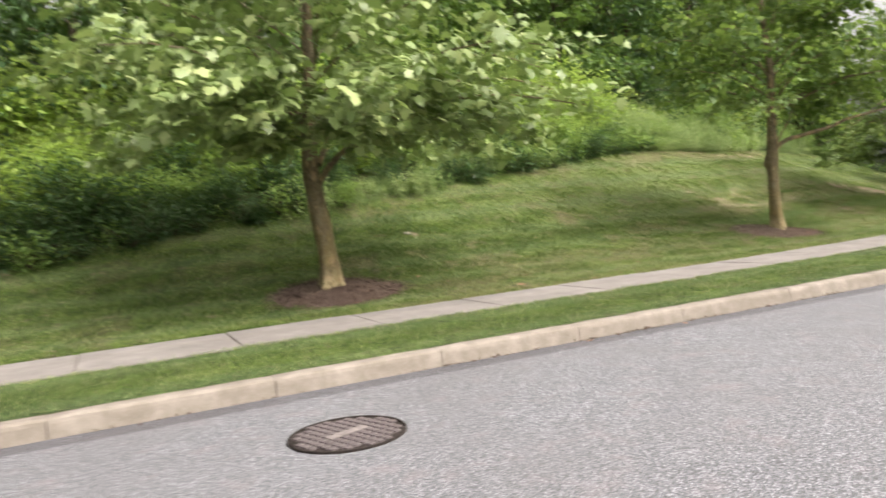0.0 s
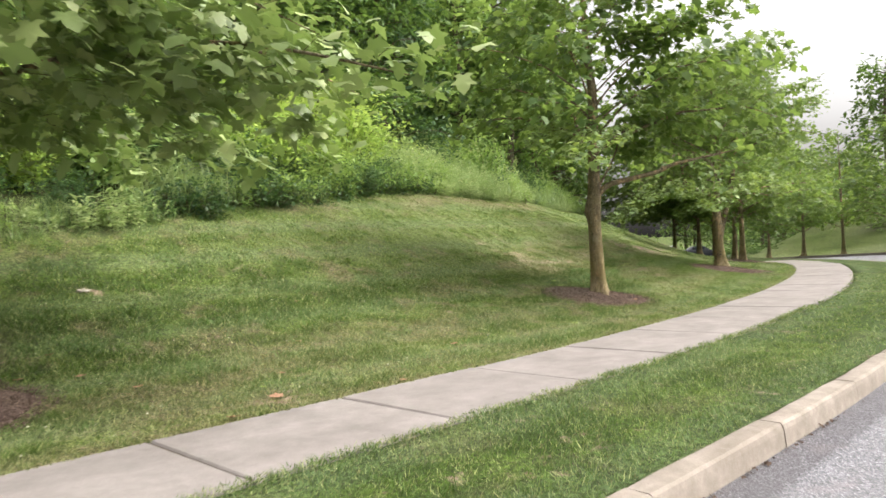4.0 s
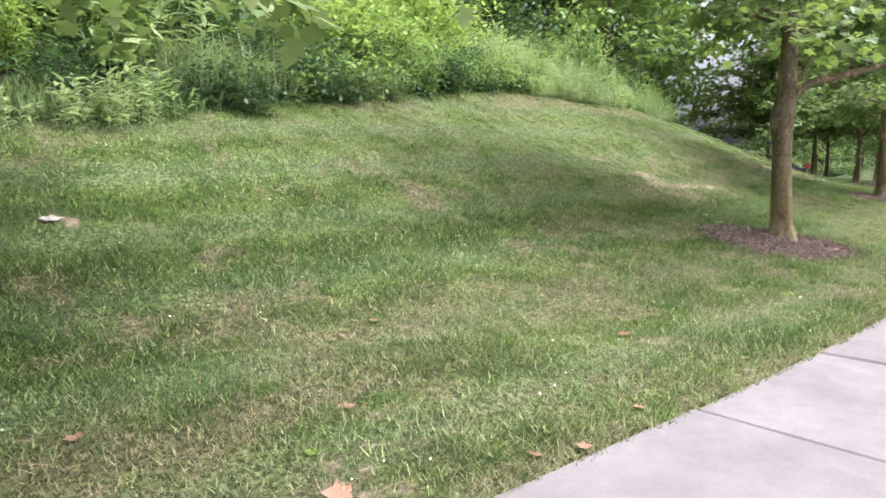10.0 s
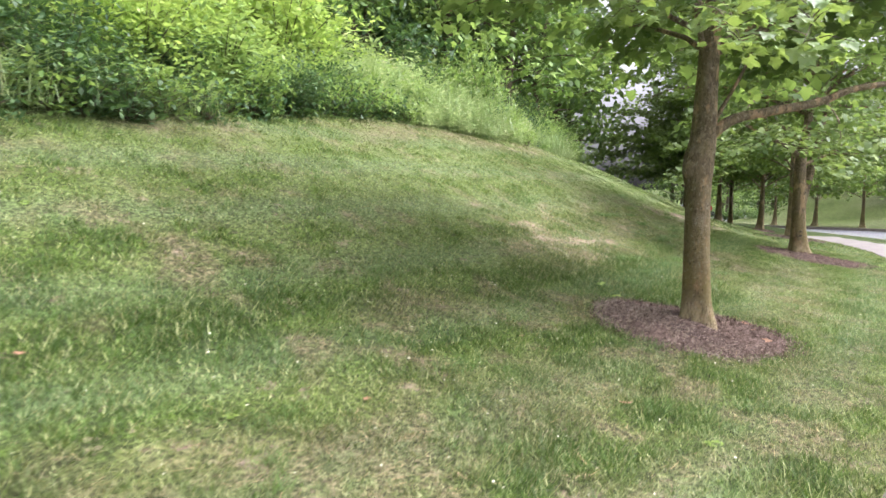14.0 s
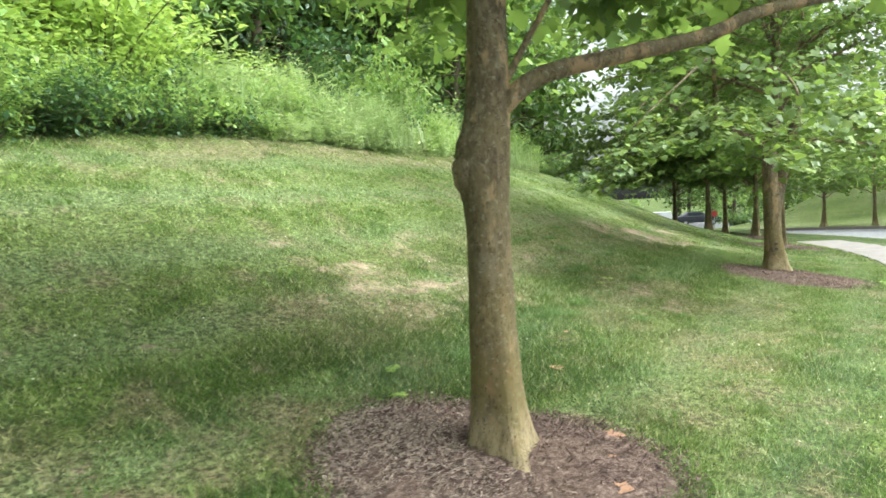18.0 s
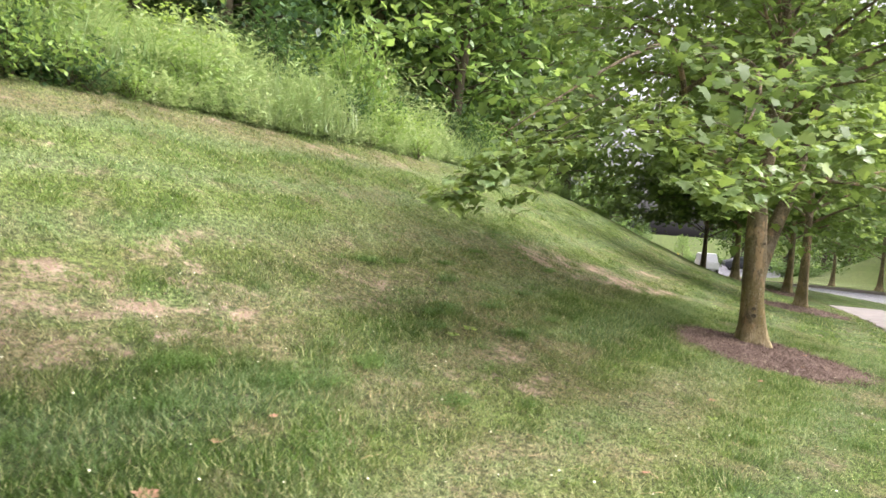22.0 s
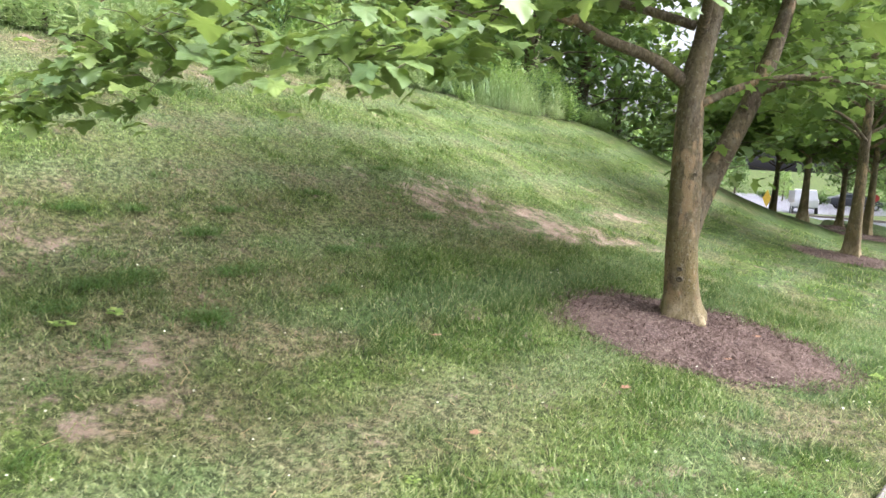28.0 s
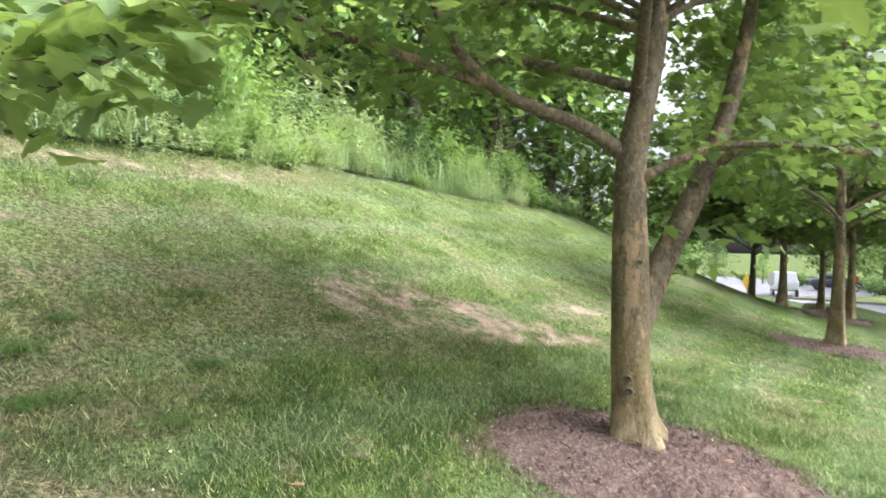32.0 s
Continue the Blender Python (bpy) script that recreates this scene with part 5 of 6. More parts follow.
def wood_tree(seed, mat, narrow=1.0, leaves=24, leaf=0.27):
    rng = np.random.default_rng(seed)
    trunk = curve_points([(0, 0, -0.3, 0.24), (0.1, 0, 2.0, 0.19), (-0.1, 0.15, 5.0, 0.13), (0, 0, 9.0, 0.02)], 12)
    tv, tf = tube(trunk[:, :3], trunk[:, 3], 10, 0.03, seed)
    spots, lines = [], []
    for k in range(34):
        u = (k + 0.5) / 34
        z = 0.9 + 8.2 * u
        az = k * 2.399 + rng.uniform(-0.4, 0.4)
        L = narrow * 3.3 * (1 - 0.75 * u ** 1.6) * rng.uniform(0.7, 1.15)
        li = limb_line(np.array([0, 0, z]), az, L, 0.35, 0.25 * (1 - u), rng)
        lines.append(li)
        a, b, c = twigs_on(li, rng, 10, 1.3, leaves, 0.3, 0.2, 0.5)
        spots += b
    p = np.concatenate(spots)
    v, f = leaf_cloud(p, leaf * rng.uniform(0.6, 1.3, len(p)), OVAL, rng, 0.3, 0.6)
    bv, bf = thin_tubes(lines, 0.05, 0.01)
    return mesh_of("trunk", tv, tf, [M_TWIG], True), fast_mesh("limbs", bv, bf, M_TWIG), fast_mesh("crown", v, f, mat)


def build_woods():
    kinds = [wood_tree(61, M_WOOD_LEAF), wood_tree(62, M_DEEP_SHADED, 0.85)]
    back = [wood_tree(63, M_WOOD_LEAF, 1.0, 12, 0.38), wood_tree(64, M_DEEP_SHADED, 0.9, 12, 0.38)]
    rng = np.random.default_rng(5)
    for row, (off, step) in enumerate(((4.4, 2.7), (7.5, 3.4), (12.0, 4.2))):
        s = -12.0 + row * 1.4
        while s < 60:
            d = float(brush_line(s)) + off + 1.9 * float(smooth(4.0, 7.0, s) - 0.3 * smooth(17.0, 20.0, s)) * (row == 0) + rng.normal(0, 0.5)
            x, y = to_plan(s, d)
            size = rng.uniform(0.62, 0.95) * (1 + 0.16 * row) * (1.0 if s < 30 else 1.12)
            kind = (back if row else kinds)[0 if rng.uniform() < 0.6 else 1]
            t = thing("woodland_tree", pose(float(x), float(y), float(height(s, d)), 0, 0, rng.uniform(0, 360)) @ Matrix.Diagonal((size, size, size, 1)), "dark leafy woodland tree behind the undergrowth", "tree", "woodland trees")
            for name, me in zip(("trunk", "branchwork", "crown"), kind):
                tagged(part(name, me, t), kind="" if name == "trunk" else "stuff")
            s += step * rng.uniform(0.75, 1.25)


build_undergrowth()
build_fringe()
build_woods()


# ---- mulch rings ----
def build_mulch(x, y, r, seed):
    rng = np.random.default_rng(seed)
    z0 = ground_at(x, y)
    ang = np.linspace(0, 2 * np.pi, 40, endpoint=False)
    wob = 1 + 0.07 * np.sin(2 * ang + seed) + 0.05 * np.sin(3 * ang + 2 * seed) + rng.normal(0, 0.035, 40)
    verts, faces = [(x, y, z0 + 0.115)], []
    rings = np.array([0.12, 0.25, 0.4, 0.55, 0.7, 0.85, 1.0])
    for k, q in enumerate(rings):
        px, py = x + np.cos(ang) * r * q * wob, y + np.sin(ang) * r * q * wob
        s, d = from_plan(px, py)
        z = height(s, d) + 0.115 * (1 - q ** 1.15) - (0.02 if k == 6 else 0) + rng.normal(0, 0.006, 40)
        verts += np.stack([px, py, z], 1).tolist()
    for i in range(40):
        faces.append((0, 1 + i, 1 + (i + 1) % 40))
        for k in range(6):
            a, b = 1 + k * 40 + i, 1 + k * 40 + (i + 1) % 40
            faces.append((a, a + 40, b + 40, b))
    ring = new("mulch_ring", mesh_of("mulch_ring", verts, faces, [M_MULCH], True))
    tagged(ring, "round bed of reddish-brown shredded bark mulch round a trunk", "mulch bed", "mulch rings")
    n = 14000 if seed < 4 else 4000
    a, q = rng.uniform(0, 6.28, n), np.sqrt(rng.uniform(0, 1.16, n))
    wq = np.interp(a, np.append(ang, 2 * np.pi), np.append(wob, wob[0]))
    px, py = x + np.cos(a) * r * q * wq, y + np.sin(a) * r * q * wq
    s, d = from_plan(px, py)
    p = np.stack([px, py, height(s, d) + 0.115 * np.clip(1 - q ** 1.15, 0, 1) + 0.006], 1)
    chip = (np.array([(0, -0.06, 0), (1, -0.09, 0.02), (1.05, 0.08, 0.05), (0, 0.075, 0.03)]), np.array([(0, 1, 2), (0, 2, 3)]))
    v, f = leaf_cloud(p, rng.uniform(0.012, 0.05, n), chip, rng, 0.0, 0.38)
    ch = part("loose_mulch", fast_mesh("loose_mulch", v, f, M_SHRED), ring)
    n = 8000 if seed == 2 else 900
    a, q = rng.normal(2.7, 0.75, n), np.sqrt(rng.uniform(0.05, 1.0, n))
    px, py = x + np.cos(a) * r * q, y + np.sin(a) * r * q
    s, d = from_plan(px, py)
    v, f = leaf_cloud(np.stack([px, py, height(s, d) + 0.115 * np.clip(1 - q ** 1.15, 0, 1) + 0.009], 1), rng.uniform(0.010, 0.034, n), chip, rng, 0.0, 0.3)
    tagged(part("dry_mulch", fast_mesh("dry_mulch", v, f, M_CHIP), ring), "pale dry bark shreds", kind="stuff")
    tagged(ch, "loose dark shreds of bark", kind="stuff")


build_mulch(5.0, 4.6, 1.0, 1)
build_mulch(14.68, 5.12, 0.88, 2)
build_mulch(23.42, 6.72, 1.02, 3)
build_mulch(31.3, 9.55, 0.95, 4)
build_mulch(39.06, 13.2, 0.95, 5)
build_mulch(42.9, 16.0, 0.95, 6)


# ---- turf ----
BLADES = 11


def build_turf():
    """Blades of grass, finest and thickest beside the path walked."""
    rng = np.random.default_rng(77)
    zones = ((-3.0, 12.0, 0.17, 1.66, 5200, 0.95), (12.0, 24.0, 0.17, 1.66, 900, 1.8), (3.0, 16.0, 1.62, 1.71, 9000, 1.1), (4.0, 14.0, 2.95, 3.05, 8000, 1.1), (-3.0, 4.5, 3.0, 8.6, 2000, 1.7), (4.5, 14.0, 3.0, 5.2, 6400, 1.3), (4.5, 14.0, 5.2, 7.4, 3800, 1.7), (4.5, 14.0, 7.4, 10.5, 2000, 2.3),
             (14.0, 28.0, 2.99, 3.7, 3600, 1.0), (14.0, 28.0, 3.7, 6.8, 6200, 1.3), (14.0, 28.0, 6.8, 8.6, 3800, 1.6), (14.0, 28.0, 8.6, 11.8, 1800, 2.3), (28.0, 38.0, 2.99, 11.5, 420, 2.4))
    S, D, W = [], [], []
    for a, b, c, e, dens, wide in zones:
        n = int((b - a) * (e - c) * dens / BLADES)
        S.append(rng.uniform(a, b, n))
        D.append(rng.uniform(c, e, n))
        W.append(np.full(n, wide))
    cs, cd, girth = np.concatenate(S), np.concatenate(D), np.concatenate(W)
    n = len(cs)
    tone, lie, stand = rng.uniform(0, 1, n), rng.uniform(0, 6.28, n), rng.uniform(0.55, 1.25, n)
    wide = rng.uniform(0.018, 0.06, n)
    rep = lambda v: np.repeat(v, BLADES)
    s, d = rep(cs) + rng.normal(0, 1, n * BLADES) * rep(wide), rep(cd) + rng.normal(0, 1, n * BLADES) * rep(wide)
    tone, lie, stand, girth = rep(tone), rep(lie), rep(stand), rep(girth)
    bare = bareness(s, d)
    x, y = to_plan(s, d)
    keep = (rng.uniform(0, 1, len(s)) > np.clip(bare * 1.5 - 0.35, 0, 0.85)) & (d < brush_line(s) + 0.3) & (d > 0.165) & ((d < 1.73) | (d > 2.93))
    for mx, my, mr in ((5.0, 4.6, 1.0), (14.68, 5.12, 0.88), (23.42, 6.72, 1.02), (31.3, 9.55, 0.95)):
        keep &= np.hypot(x - mx, y - my) > mr * (0.86 + 0.2 * rng.uniform(size=len(s)))
    s, d, x, y, bare, tone, lie, stand, girth = (v[keep] for v in (s, d, x, y, bare, tone, lie, stand, girth))
    n = len(s)
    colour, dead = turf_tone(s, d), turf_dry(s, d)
    flat = rng.uniform(size=n) < 0.17 + 0.38 * dead
    h = rng.uniform(0.020, 0.062, n) * stand * (1.35 - 0.75 * colour) * (1 - 0.4 * bare) * (1 - 0.30 * dead) * np.where(d < 1.8, 0.62, 1.0) * np.where(flat, 0.42, 1.0)
    w = rng.uniform(0.0016, 0.0034, n) * girth
    az = np.where(rng.uniform(size=n) < 0.5, lie + rng.normal(0, 0.5, n), rng.uniform(0, 6.28, n))
    lean = np.where(flat, rng.uniform(0.02, 0.06, n), rng.uniform(0.25, 1.5, n) * h)
    z = height(s, d) - 0.004
    foot = np.stack([x, y, z], 1)
    twist = az + rng.normal(0, 0.7, n)
    side = np.stack([-np.sin(twist), np.cos(twist), 0 * az], 1) * w[:, None]
    tip = foot + np.stack([np.cos(az) * lean, np.sin(az) * lean, h], 1)
    v = np.stack([foot - side, foot + side, tip], 1).reshape(-1, 3)
    patchy = np.where(rng.uniform(size=n) < np.where(flat, 0.42, 0.09), 0.85, 0.0)
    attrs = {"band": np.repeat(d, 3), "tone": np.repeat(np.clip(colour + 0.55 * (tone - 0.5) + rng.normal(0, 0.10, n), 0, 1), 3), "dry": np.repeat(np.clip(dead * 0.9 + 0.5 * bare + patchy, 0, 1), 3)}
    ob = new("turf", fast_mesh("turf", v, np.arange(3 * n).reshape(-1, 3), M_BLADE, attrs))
    tagged(ob, "short mown grass blades, green with straw-coloured patches", "grass", kind="stuff")
    m = 26000
    s, d = rng.uniform(3, 28, m), rng.uniform(3.1, 11.5, m)
    keep = rng.uniform(0, 1, m) < 0.05 + 0.8 * np.clip(turf_dry(s, d) - 0.5 * bareness(s, d), 0, 1)
    s, d = s[keep], d[keep]
    x, y = to_plan(s, d)
    p = np.stack([x, y, height(s, d) + rng.uniform(0.008, 0.03, len(s))], 1)
    straw = (np.array([(0, -0.02, 0), (1, 0, 0.05), (0, 0.02, 0)]), np.array([(0, 1, 2)]))
    v, f = leaf_cloud(p, rng.uniform(0.05, 0.13, len(p)), straw, rng, 0.0, 0.2)
    tagged(new("thatch", fast_mesh("thatch", v, f, M_STRAW)), "dry straw-coloured grass stems lying on the lawn", "dry grass", kind="stuff")


build_turf()


# ---- manhole cover ----
M_STUD = mat_plain("stud_iron", (0.115, 0.097, 0.097), 0.75, 0.0, 0.4, 30.0, 0.15)

def build_manhole(x, y, r):
    z = 0.005
    cover = thing("manhole_cover", pose(x, y, z, 0, 0, 20), "round rusty cast-iron manhole cover with a waffle grid in the road", "manhole cover")
    bm = bmesh.new()
    n = 48
    rows = [(r, -0.03), (r, 0.001), (r - 0.004, 0.004), (r - 0.015, 0.004), (r - 0.018, 0.0), (r - 0.02, -0.012)]
    vs = [[bm.verts.new((math.cos(a) * q, math.sin(a) * q, h)) for a in [2 * math.pi * i / n for i in range(n)]] for q, h in rows]
    for k in range(len(rows) - 1):
        for i in range(n):
            bm.faces.new((vs[k][i], vs[k][(i + 1) % n], vs[k + 1][(i + 1) % n], vs[k + 1][i]))
    part("rim", bm_mesh("rim", bm, [M_IRON]), cover)
    bm = bmesh.new()
    bmesh.ops.create_circle(bm, cap_ends=True, segments=48, radius=r - 0.018, matrix=Matrix.Translation((0, 0, -0.006)))
    part("pan", bm_mesh("pan", bm, [M_IRON]), cover)
    stud = box_bm(0.047, 0.047, 0.014, 0.004)
    stud_me = bm_mesh("stud", stud, [M_STUD])
    q = 0.061
    for i in range(-5, 6):
        for j in range(-5, 6):
            px, py = i * q, j * q
            if math.hypot(px, py) < r - 0.05 and not (abs(py) < 0.05 and abs(px) < 0.16):
                part("stud", stud_me, cover, at=pose(px, py, -0.001))
    part("name_plate", bm_mesh("name_plate", box_bm(0.29, 0.075, 0.014, 0.004), [M_IRON_WORN]), cover, "worn flat bar in the middle", pose(0, 0, 0.0))


build_manhole(3.25, -1.40, 0.367)


# ---- fallen leaves and scraps ----
def dead_leaf_mesh(seed):
    rng = np.random.default_rng(seed)
    tv, tt = FINE
    v = tv.copy()
    curl = rng.uniform(0.25, 0.6)
    v[:, 2] = curl * (v[:, 1] ** 2) + 0.25 * (v[:, 0] - 0.3) ** 2 + rng.normal(0, 0.02, len(v))
    low = v[:, 2].min()
    v[:, 2] -= low
    return fast_mesh("fallen_leaf", v, tt, M_DEAD)


def build_fallen():
    kinds = [dead_leaf_mesh(i) for i in range(4)]
    rng = np.random.default_rng(12)
    known = [(6.40, 5.64, .13), (6.46, 4.97, .14), (10.03, 3.99, .13), (6.85, 3.03, .15), (7.40, 3.32, .17), (7.82, 4.02, .13), (12.41, 4.52, .12), (15.44, 4.95, .17), (16.23, 5.87, .15), (16.64, 6.16, .10), (17.0, 6.32, .07), (21.16, 7.01, .12), (6.02, -0.10, .13), (7.2, -0.12, .08), (9.0, 3.15, .10), (6.72, 4.42, .12), (8.42, 3.03, .10), (6.0, 5.15, .13), (14.85, 4.55, .15), (15.1, 4.75, .12), (5.6, 4.4, .12), (5.35, 4.15, .10), (5.8, 4.75, .10), (5.7, 5.3, .1), (5.2, 5.6, .1), (19.6, 4.4, .1), (23.9, 6.5, .1), (23.1, 6.2, .08), (9.6, 6.4, .08), (12.8, 5.6, .07), (18.7, 5.2, .08), (20.7, 5.9, .08), (22.0, 6.1, .1), (11.0, 5.3, .07), (8.7, 5.0, .1), (5.0, 3.7, .1), (8.2, 3.1, .09)]
    for i, (x, y, size) in enumerate(known):
        size *= 0.62
        s, d = from_plan(x, y)
        z = -0.008 if d < 0 else float(height(s, d)) + (0.015 if d > 3 else 0.008)
        for mx, my, mr in ((5.0, 4.6, 1.0), (14.68, 5.12, 0.88), (23.42, 6.72, 1.02)):
            q = math.hypot(x - mx, y - my) / mr
            if q < 1:
                z = float(height(s, d)) + 0.115 * (1 - q ** 1.15) + 0.005
        ob = new("fallen_leaf", kinds[i % 4])
        ob.matrix_basis = pose(x, y, z, rng.uniform(-8, 8), rng.uniform(-8, 8), rng.uniform(0, 360)) @ Matrix.Diagonal((size, size, size * 0.7, 1))
        tagged(ob, "curled dry orange-brown fallen leaf", "leaf", "fallen leaves")
    bm = bmesh.new()
    bmesh.ops.create_icosphere(bm, subdivisions=3, radius=0.5)
    for v in bm.verts:
        v.co = Vector((v.co.x * 0.19, v.co.y * 0.09, v.co.z * 0.022))
        v.co *= 1 + 0.9 * noise.noise(v.co * 22)
        v.co.z += 0.018 * noise.noise(v.co * 20 + Vector((3, 1, 0)))
    ob = new("paper_scrap", bm_mesh("paper_scrap", bm, [M_SCRAP], True))
    ob.matrix_basis = pose(7.31, 7.34, ground_at(7.32, 7.33) + 0.028, 20, 0, 25)
    tagged(ob, "pale crumpled scrap of litter lying on the lawn", "litter")


build_fallen()


# ---- tufts, weeds and gutter litter ----
def build_tufts():
    rng = np.random.default_rng(91)
    tufts = [reed_mesh(200 + i, 60, 1.0, 0.35, M_TUFT, 2.2) for i in range(3)]
    lush = [reed_mesh(210 + i, 340, 0.85, 0.42, M_TUFT, 1.7) for i in range(2)]
    weeds = []
    for i in range(3):
        m = 16
        a, r = rng.uniform(0, 6.28, m), rng.uniform(0.1, 0.5, m)
        v, f = leaf_cloud(np.stack([np.cos(a) * r, np.sin(a) * r, rng.uniform(0.25, 0.6, m)], 1), rng.uniform(0.3, 0.5, m), COARSE, rng, 0.1, 0.35, a)
        weeds.append(fast_mesh("foliage", v, f, M_VINE, flat=False))
    clumps = ((21.02, 7.68, 0.34), (21.55, 7.59, 0.26), (22.34, 7.52, 0.26), (20.83, 6.63, 0.42), (21.1, 6.7, 0.34), (21.81, 6.63, 0.36), (20.46, 6.45, 0.36), (21.91, 7.2, 0.28), (24.73, 7.26, 0.28), (21.24, 6.06, 0.36), (18.3, 6.0, 0.34), (17.8, 6.34, 0.36), (18.6, 5.9, 0.30), (19.15, 6.07, 0.34), (22.4, 6.3, 0.30), (23.1, 6.9, 0.30), (19.4, 5.5, 0.28), (17.5, 6.0, 0.34), (16.6, 5.9, 0.28), (23.6, 7.8, 0.26), (25.2, 8.3, 0.3))
    for i, (s, d, size) in enumerate(clumps):
        x, y = (float(w) for w in to_plan(s, d))
        ob = tagged(new("grass_tuft", lush[i % 2]), "thick sprawling tuft of coarse green grass in thin turf", "grass", "tufts in the lawn")
        ob.matrix_basis = pose(x, y, float(height(s, d)) - 0.004, 0, 0, rng.uniform(0, 360)) @ Matrix.Diagonal((size * rng.uniform(0.5, 0.8), size * 0.6, rng.uniform(0.07, 0.11), 1))
    for s, d in ((20.74, 6.2), (20.43, 6.17), (15.5, 5.6), (15.8, 5.9)):
        x, y = (float(w) for w in to_plan(s, d))
        ob = tagged(new("lawn_weed", weeds[0]), "low broad-leaved yellow-green weed in the lawn", "weed", "weeds in the lawn", "stuff")
        ob.matrix_basis = pose(x, y, float(height(s, d)) + 0.02, 0, 0, rng.uniform(0, 360)) @ Matrix.Diagonal((0.09, 0.09, 0.06, 1))
    spots = [(float(s), float(d)) for s, d in zip(rng.uniform(4, 27, 230), rng.uniform(3.15, 10.5, 230))]
    for i, (s, d) in enumerate(spots):
        if d > float(brush_line(s)) - 0.4 or bareness(s, d) > 0.5:
            continue
        x, y = (float(w) for w in to_plan(s, d))
        if min(math.hypot(x - a, y - b) for a, b in ((5.0, 4.6), (14.68, 5.12), (23.42, 6.72))) < 1.05:
            continue
        if i % 25:
            ob = tagged(new("grass_tuft", tufts[i % 3]), "small tuft of longer green grass in the lawn", "grass", "tufts in the lawn")
            size, tall = rng.uniform(0.10, 0.20), rng.uniform(0.07, 0.115)
        else:
            ob = tagged(new("lawn_weed", weeds[i % 3]), "low broad-leaved yellow-green weed in the lawn", "weed", "weeds in the lawn", "stuff")
            size = rng.uniform(0.05, 0.08)
            tall = size * 0.8
        ob.matrix_basis = pose(x, y, float(height(s, d)) - 0.004, 0, 0, rng.uniform(0, 360)) @ Matrix.Diagonal((size, size, tall, 1))
    n = 1300
    s, d = rng.uniform(4.5, 26, n), rng.uniform(3.1, 10.0, n)
    keep = d < brush_line(s) - 0.3
    s, d = s[keep], d[keep]
    x, y = to_plan(s, d)
    v, f = leaf_cloud(np.stack([x, y, height(s, d) + rng.uniform(0.03, 0.055, len(s))], 1), rng.uniform(0.007, 0.016, len(s)), COARSE, rng, 0.0, 0.5)
    tagged(new("clover_heads", fast_mesh("clover_heads", v, f, M_FLECK)), "small pale clover heads scattered in the lawn", "clover", kind="stuff")
    bits = []
    for c, half, m in ((6.7, 0.45, 60), (6.05, 0.15, 26), (7.55, 0.3, 26), (4.6, 0.5, 40), (5.3, 0.4, 24), (9.2, 0.8, 40), (2.5, 0.8, 30), (8.3, 0.3, 18)):
        s = rng.normal(c, half * 0.5, m)
        bits.append(np.stack([s, -0.02 - np.abs(rng.normal(0, 0.016, m)), np.full(m, -0.006)], 1))
    p = np.concatenate(bits)
    chip = (np.array([(0, -0.3, 0), (1, -0.2, 0.1), (0.8, 0.35, 0.25), (0, 0.3, 0.1)]), np.array([(0, 1, 2), (0, 2, 3)]))
    v, f = leaf_cloud(p, rng.uniform(0.012, 0.035, len(p)), chip, rng, 0.0, 0.4)
    tagged(new("gutter_litter", fast_mesh("gutter_litter", v, f, M_LITTER)), "dark crumbled leaf litter along the foot of the kerb", "leaf litter", kind="stuff")


M_LITTER = mat_plain("leaf_litter", (0.075, 0.05, 0.035), 0.95, 0, 0.4, 20.0)
build_tufts()


# ---- the junction and the far side ----
M_YELLOW = mat_plain("sign_yellow", (0.75, 0.48, 0.04), 0.5)
M_WHITE = mat_plain("white_paint", (0.45, 0.46, 0.47), 0.4, 0, 0.08)
M_RED = mat_plain("sign_red", (0.30, 0.03, 0.025), 0.5)
M_STEEL = mat_plain("galvanised_steel", (0.42, 0.43, 0.44), 0.45, 0.8)
M_RUBBER = mat_plain("tyre_rubber", (0.03, 0.03, 0.03), 0.85)
M_GLASS = mat_plain("dark_window_glass", (0.03, 0.035, 0.04), 0.1, 0, 0.1, 2.0, 0.6)
M_DARKPAINT = mat_plain("dark_car_paint", (0.035, 0.037, 0.045), 0.25, 0.2, 0.1)


def far_z(x, y):
    s, d = from_plan(x, y)
    return float(fall(s)) + (0.14 if d < -7.7 and s < 74 else 0.0)


def build_sign(x, y, face, mat, label, turn, shape="square", high=1.9):
    z = far_z(x, y)
    sign = thing("road_sign", pose(x, y, z, 0, 0, turn), label, "road sign", "road signs")
    part("post", bm_mesh("post", box_bm(0.06, 0.05, high + 0.35, 0.005, (0, 0.03, (high + 0.35) / 2)), [M_STEEL]), sign)
    bm = bmesh.new()
    bmesh.ops.create_circle(bm, cap_ends=True, segments=8 if shape == "octagon" else 4, radius=face * 0.707)
    bmesh.ops.rotate(bm, verts=bm.verts, cent=(0, 0, 0), matrix=Matrix.Rotation(radians(22.5 if shape == "octagon" else (0 if shape == "diamond" else 45)), 3, "Z"))
    got = bmesh.ops.extrude_face_region(bm, geom=bm.faces[:])
    bmesh.ops.translate(bm, verts=[v for v in got["geom"] if isinstance(v, bmesh.types.BMVert)], vec=(0, 0, 0.01))
    part("panel", bm_mesh("panel", bm, [mat]), sign, "", pose(0, -0.005, high, 90, 0, 0))


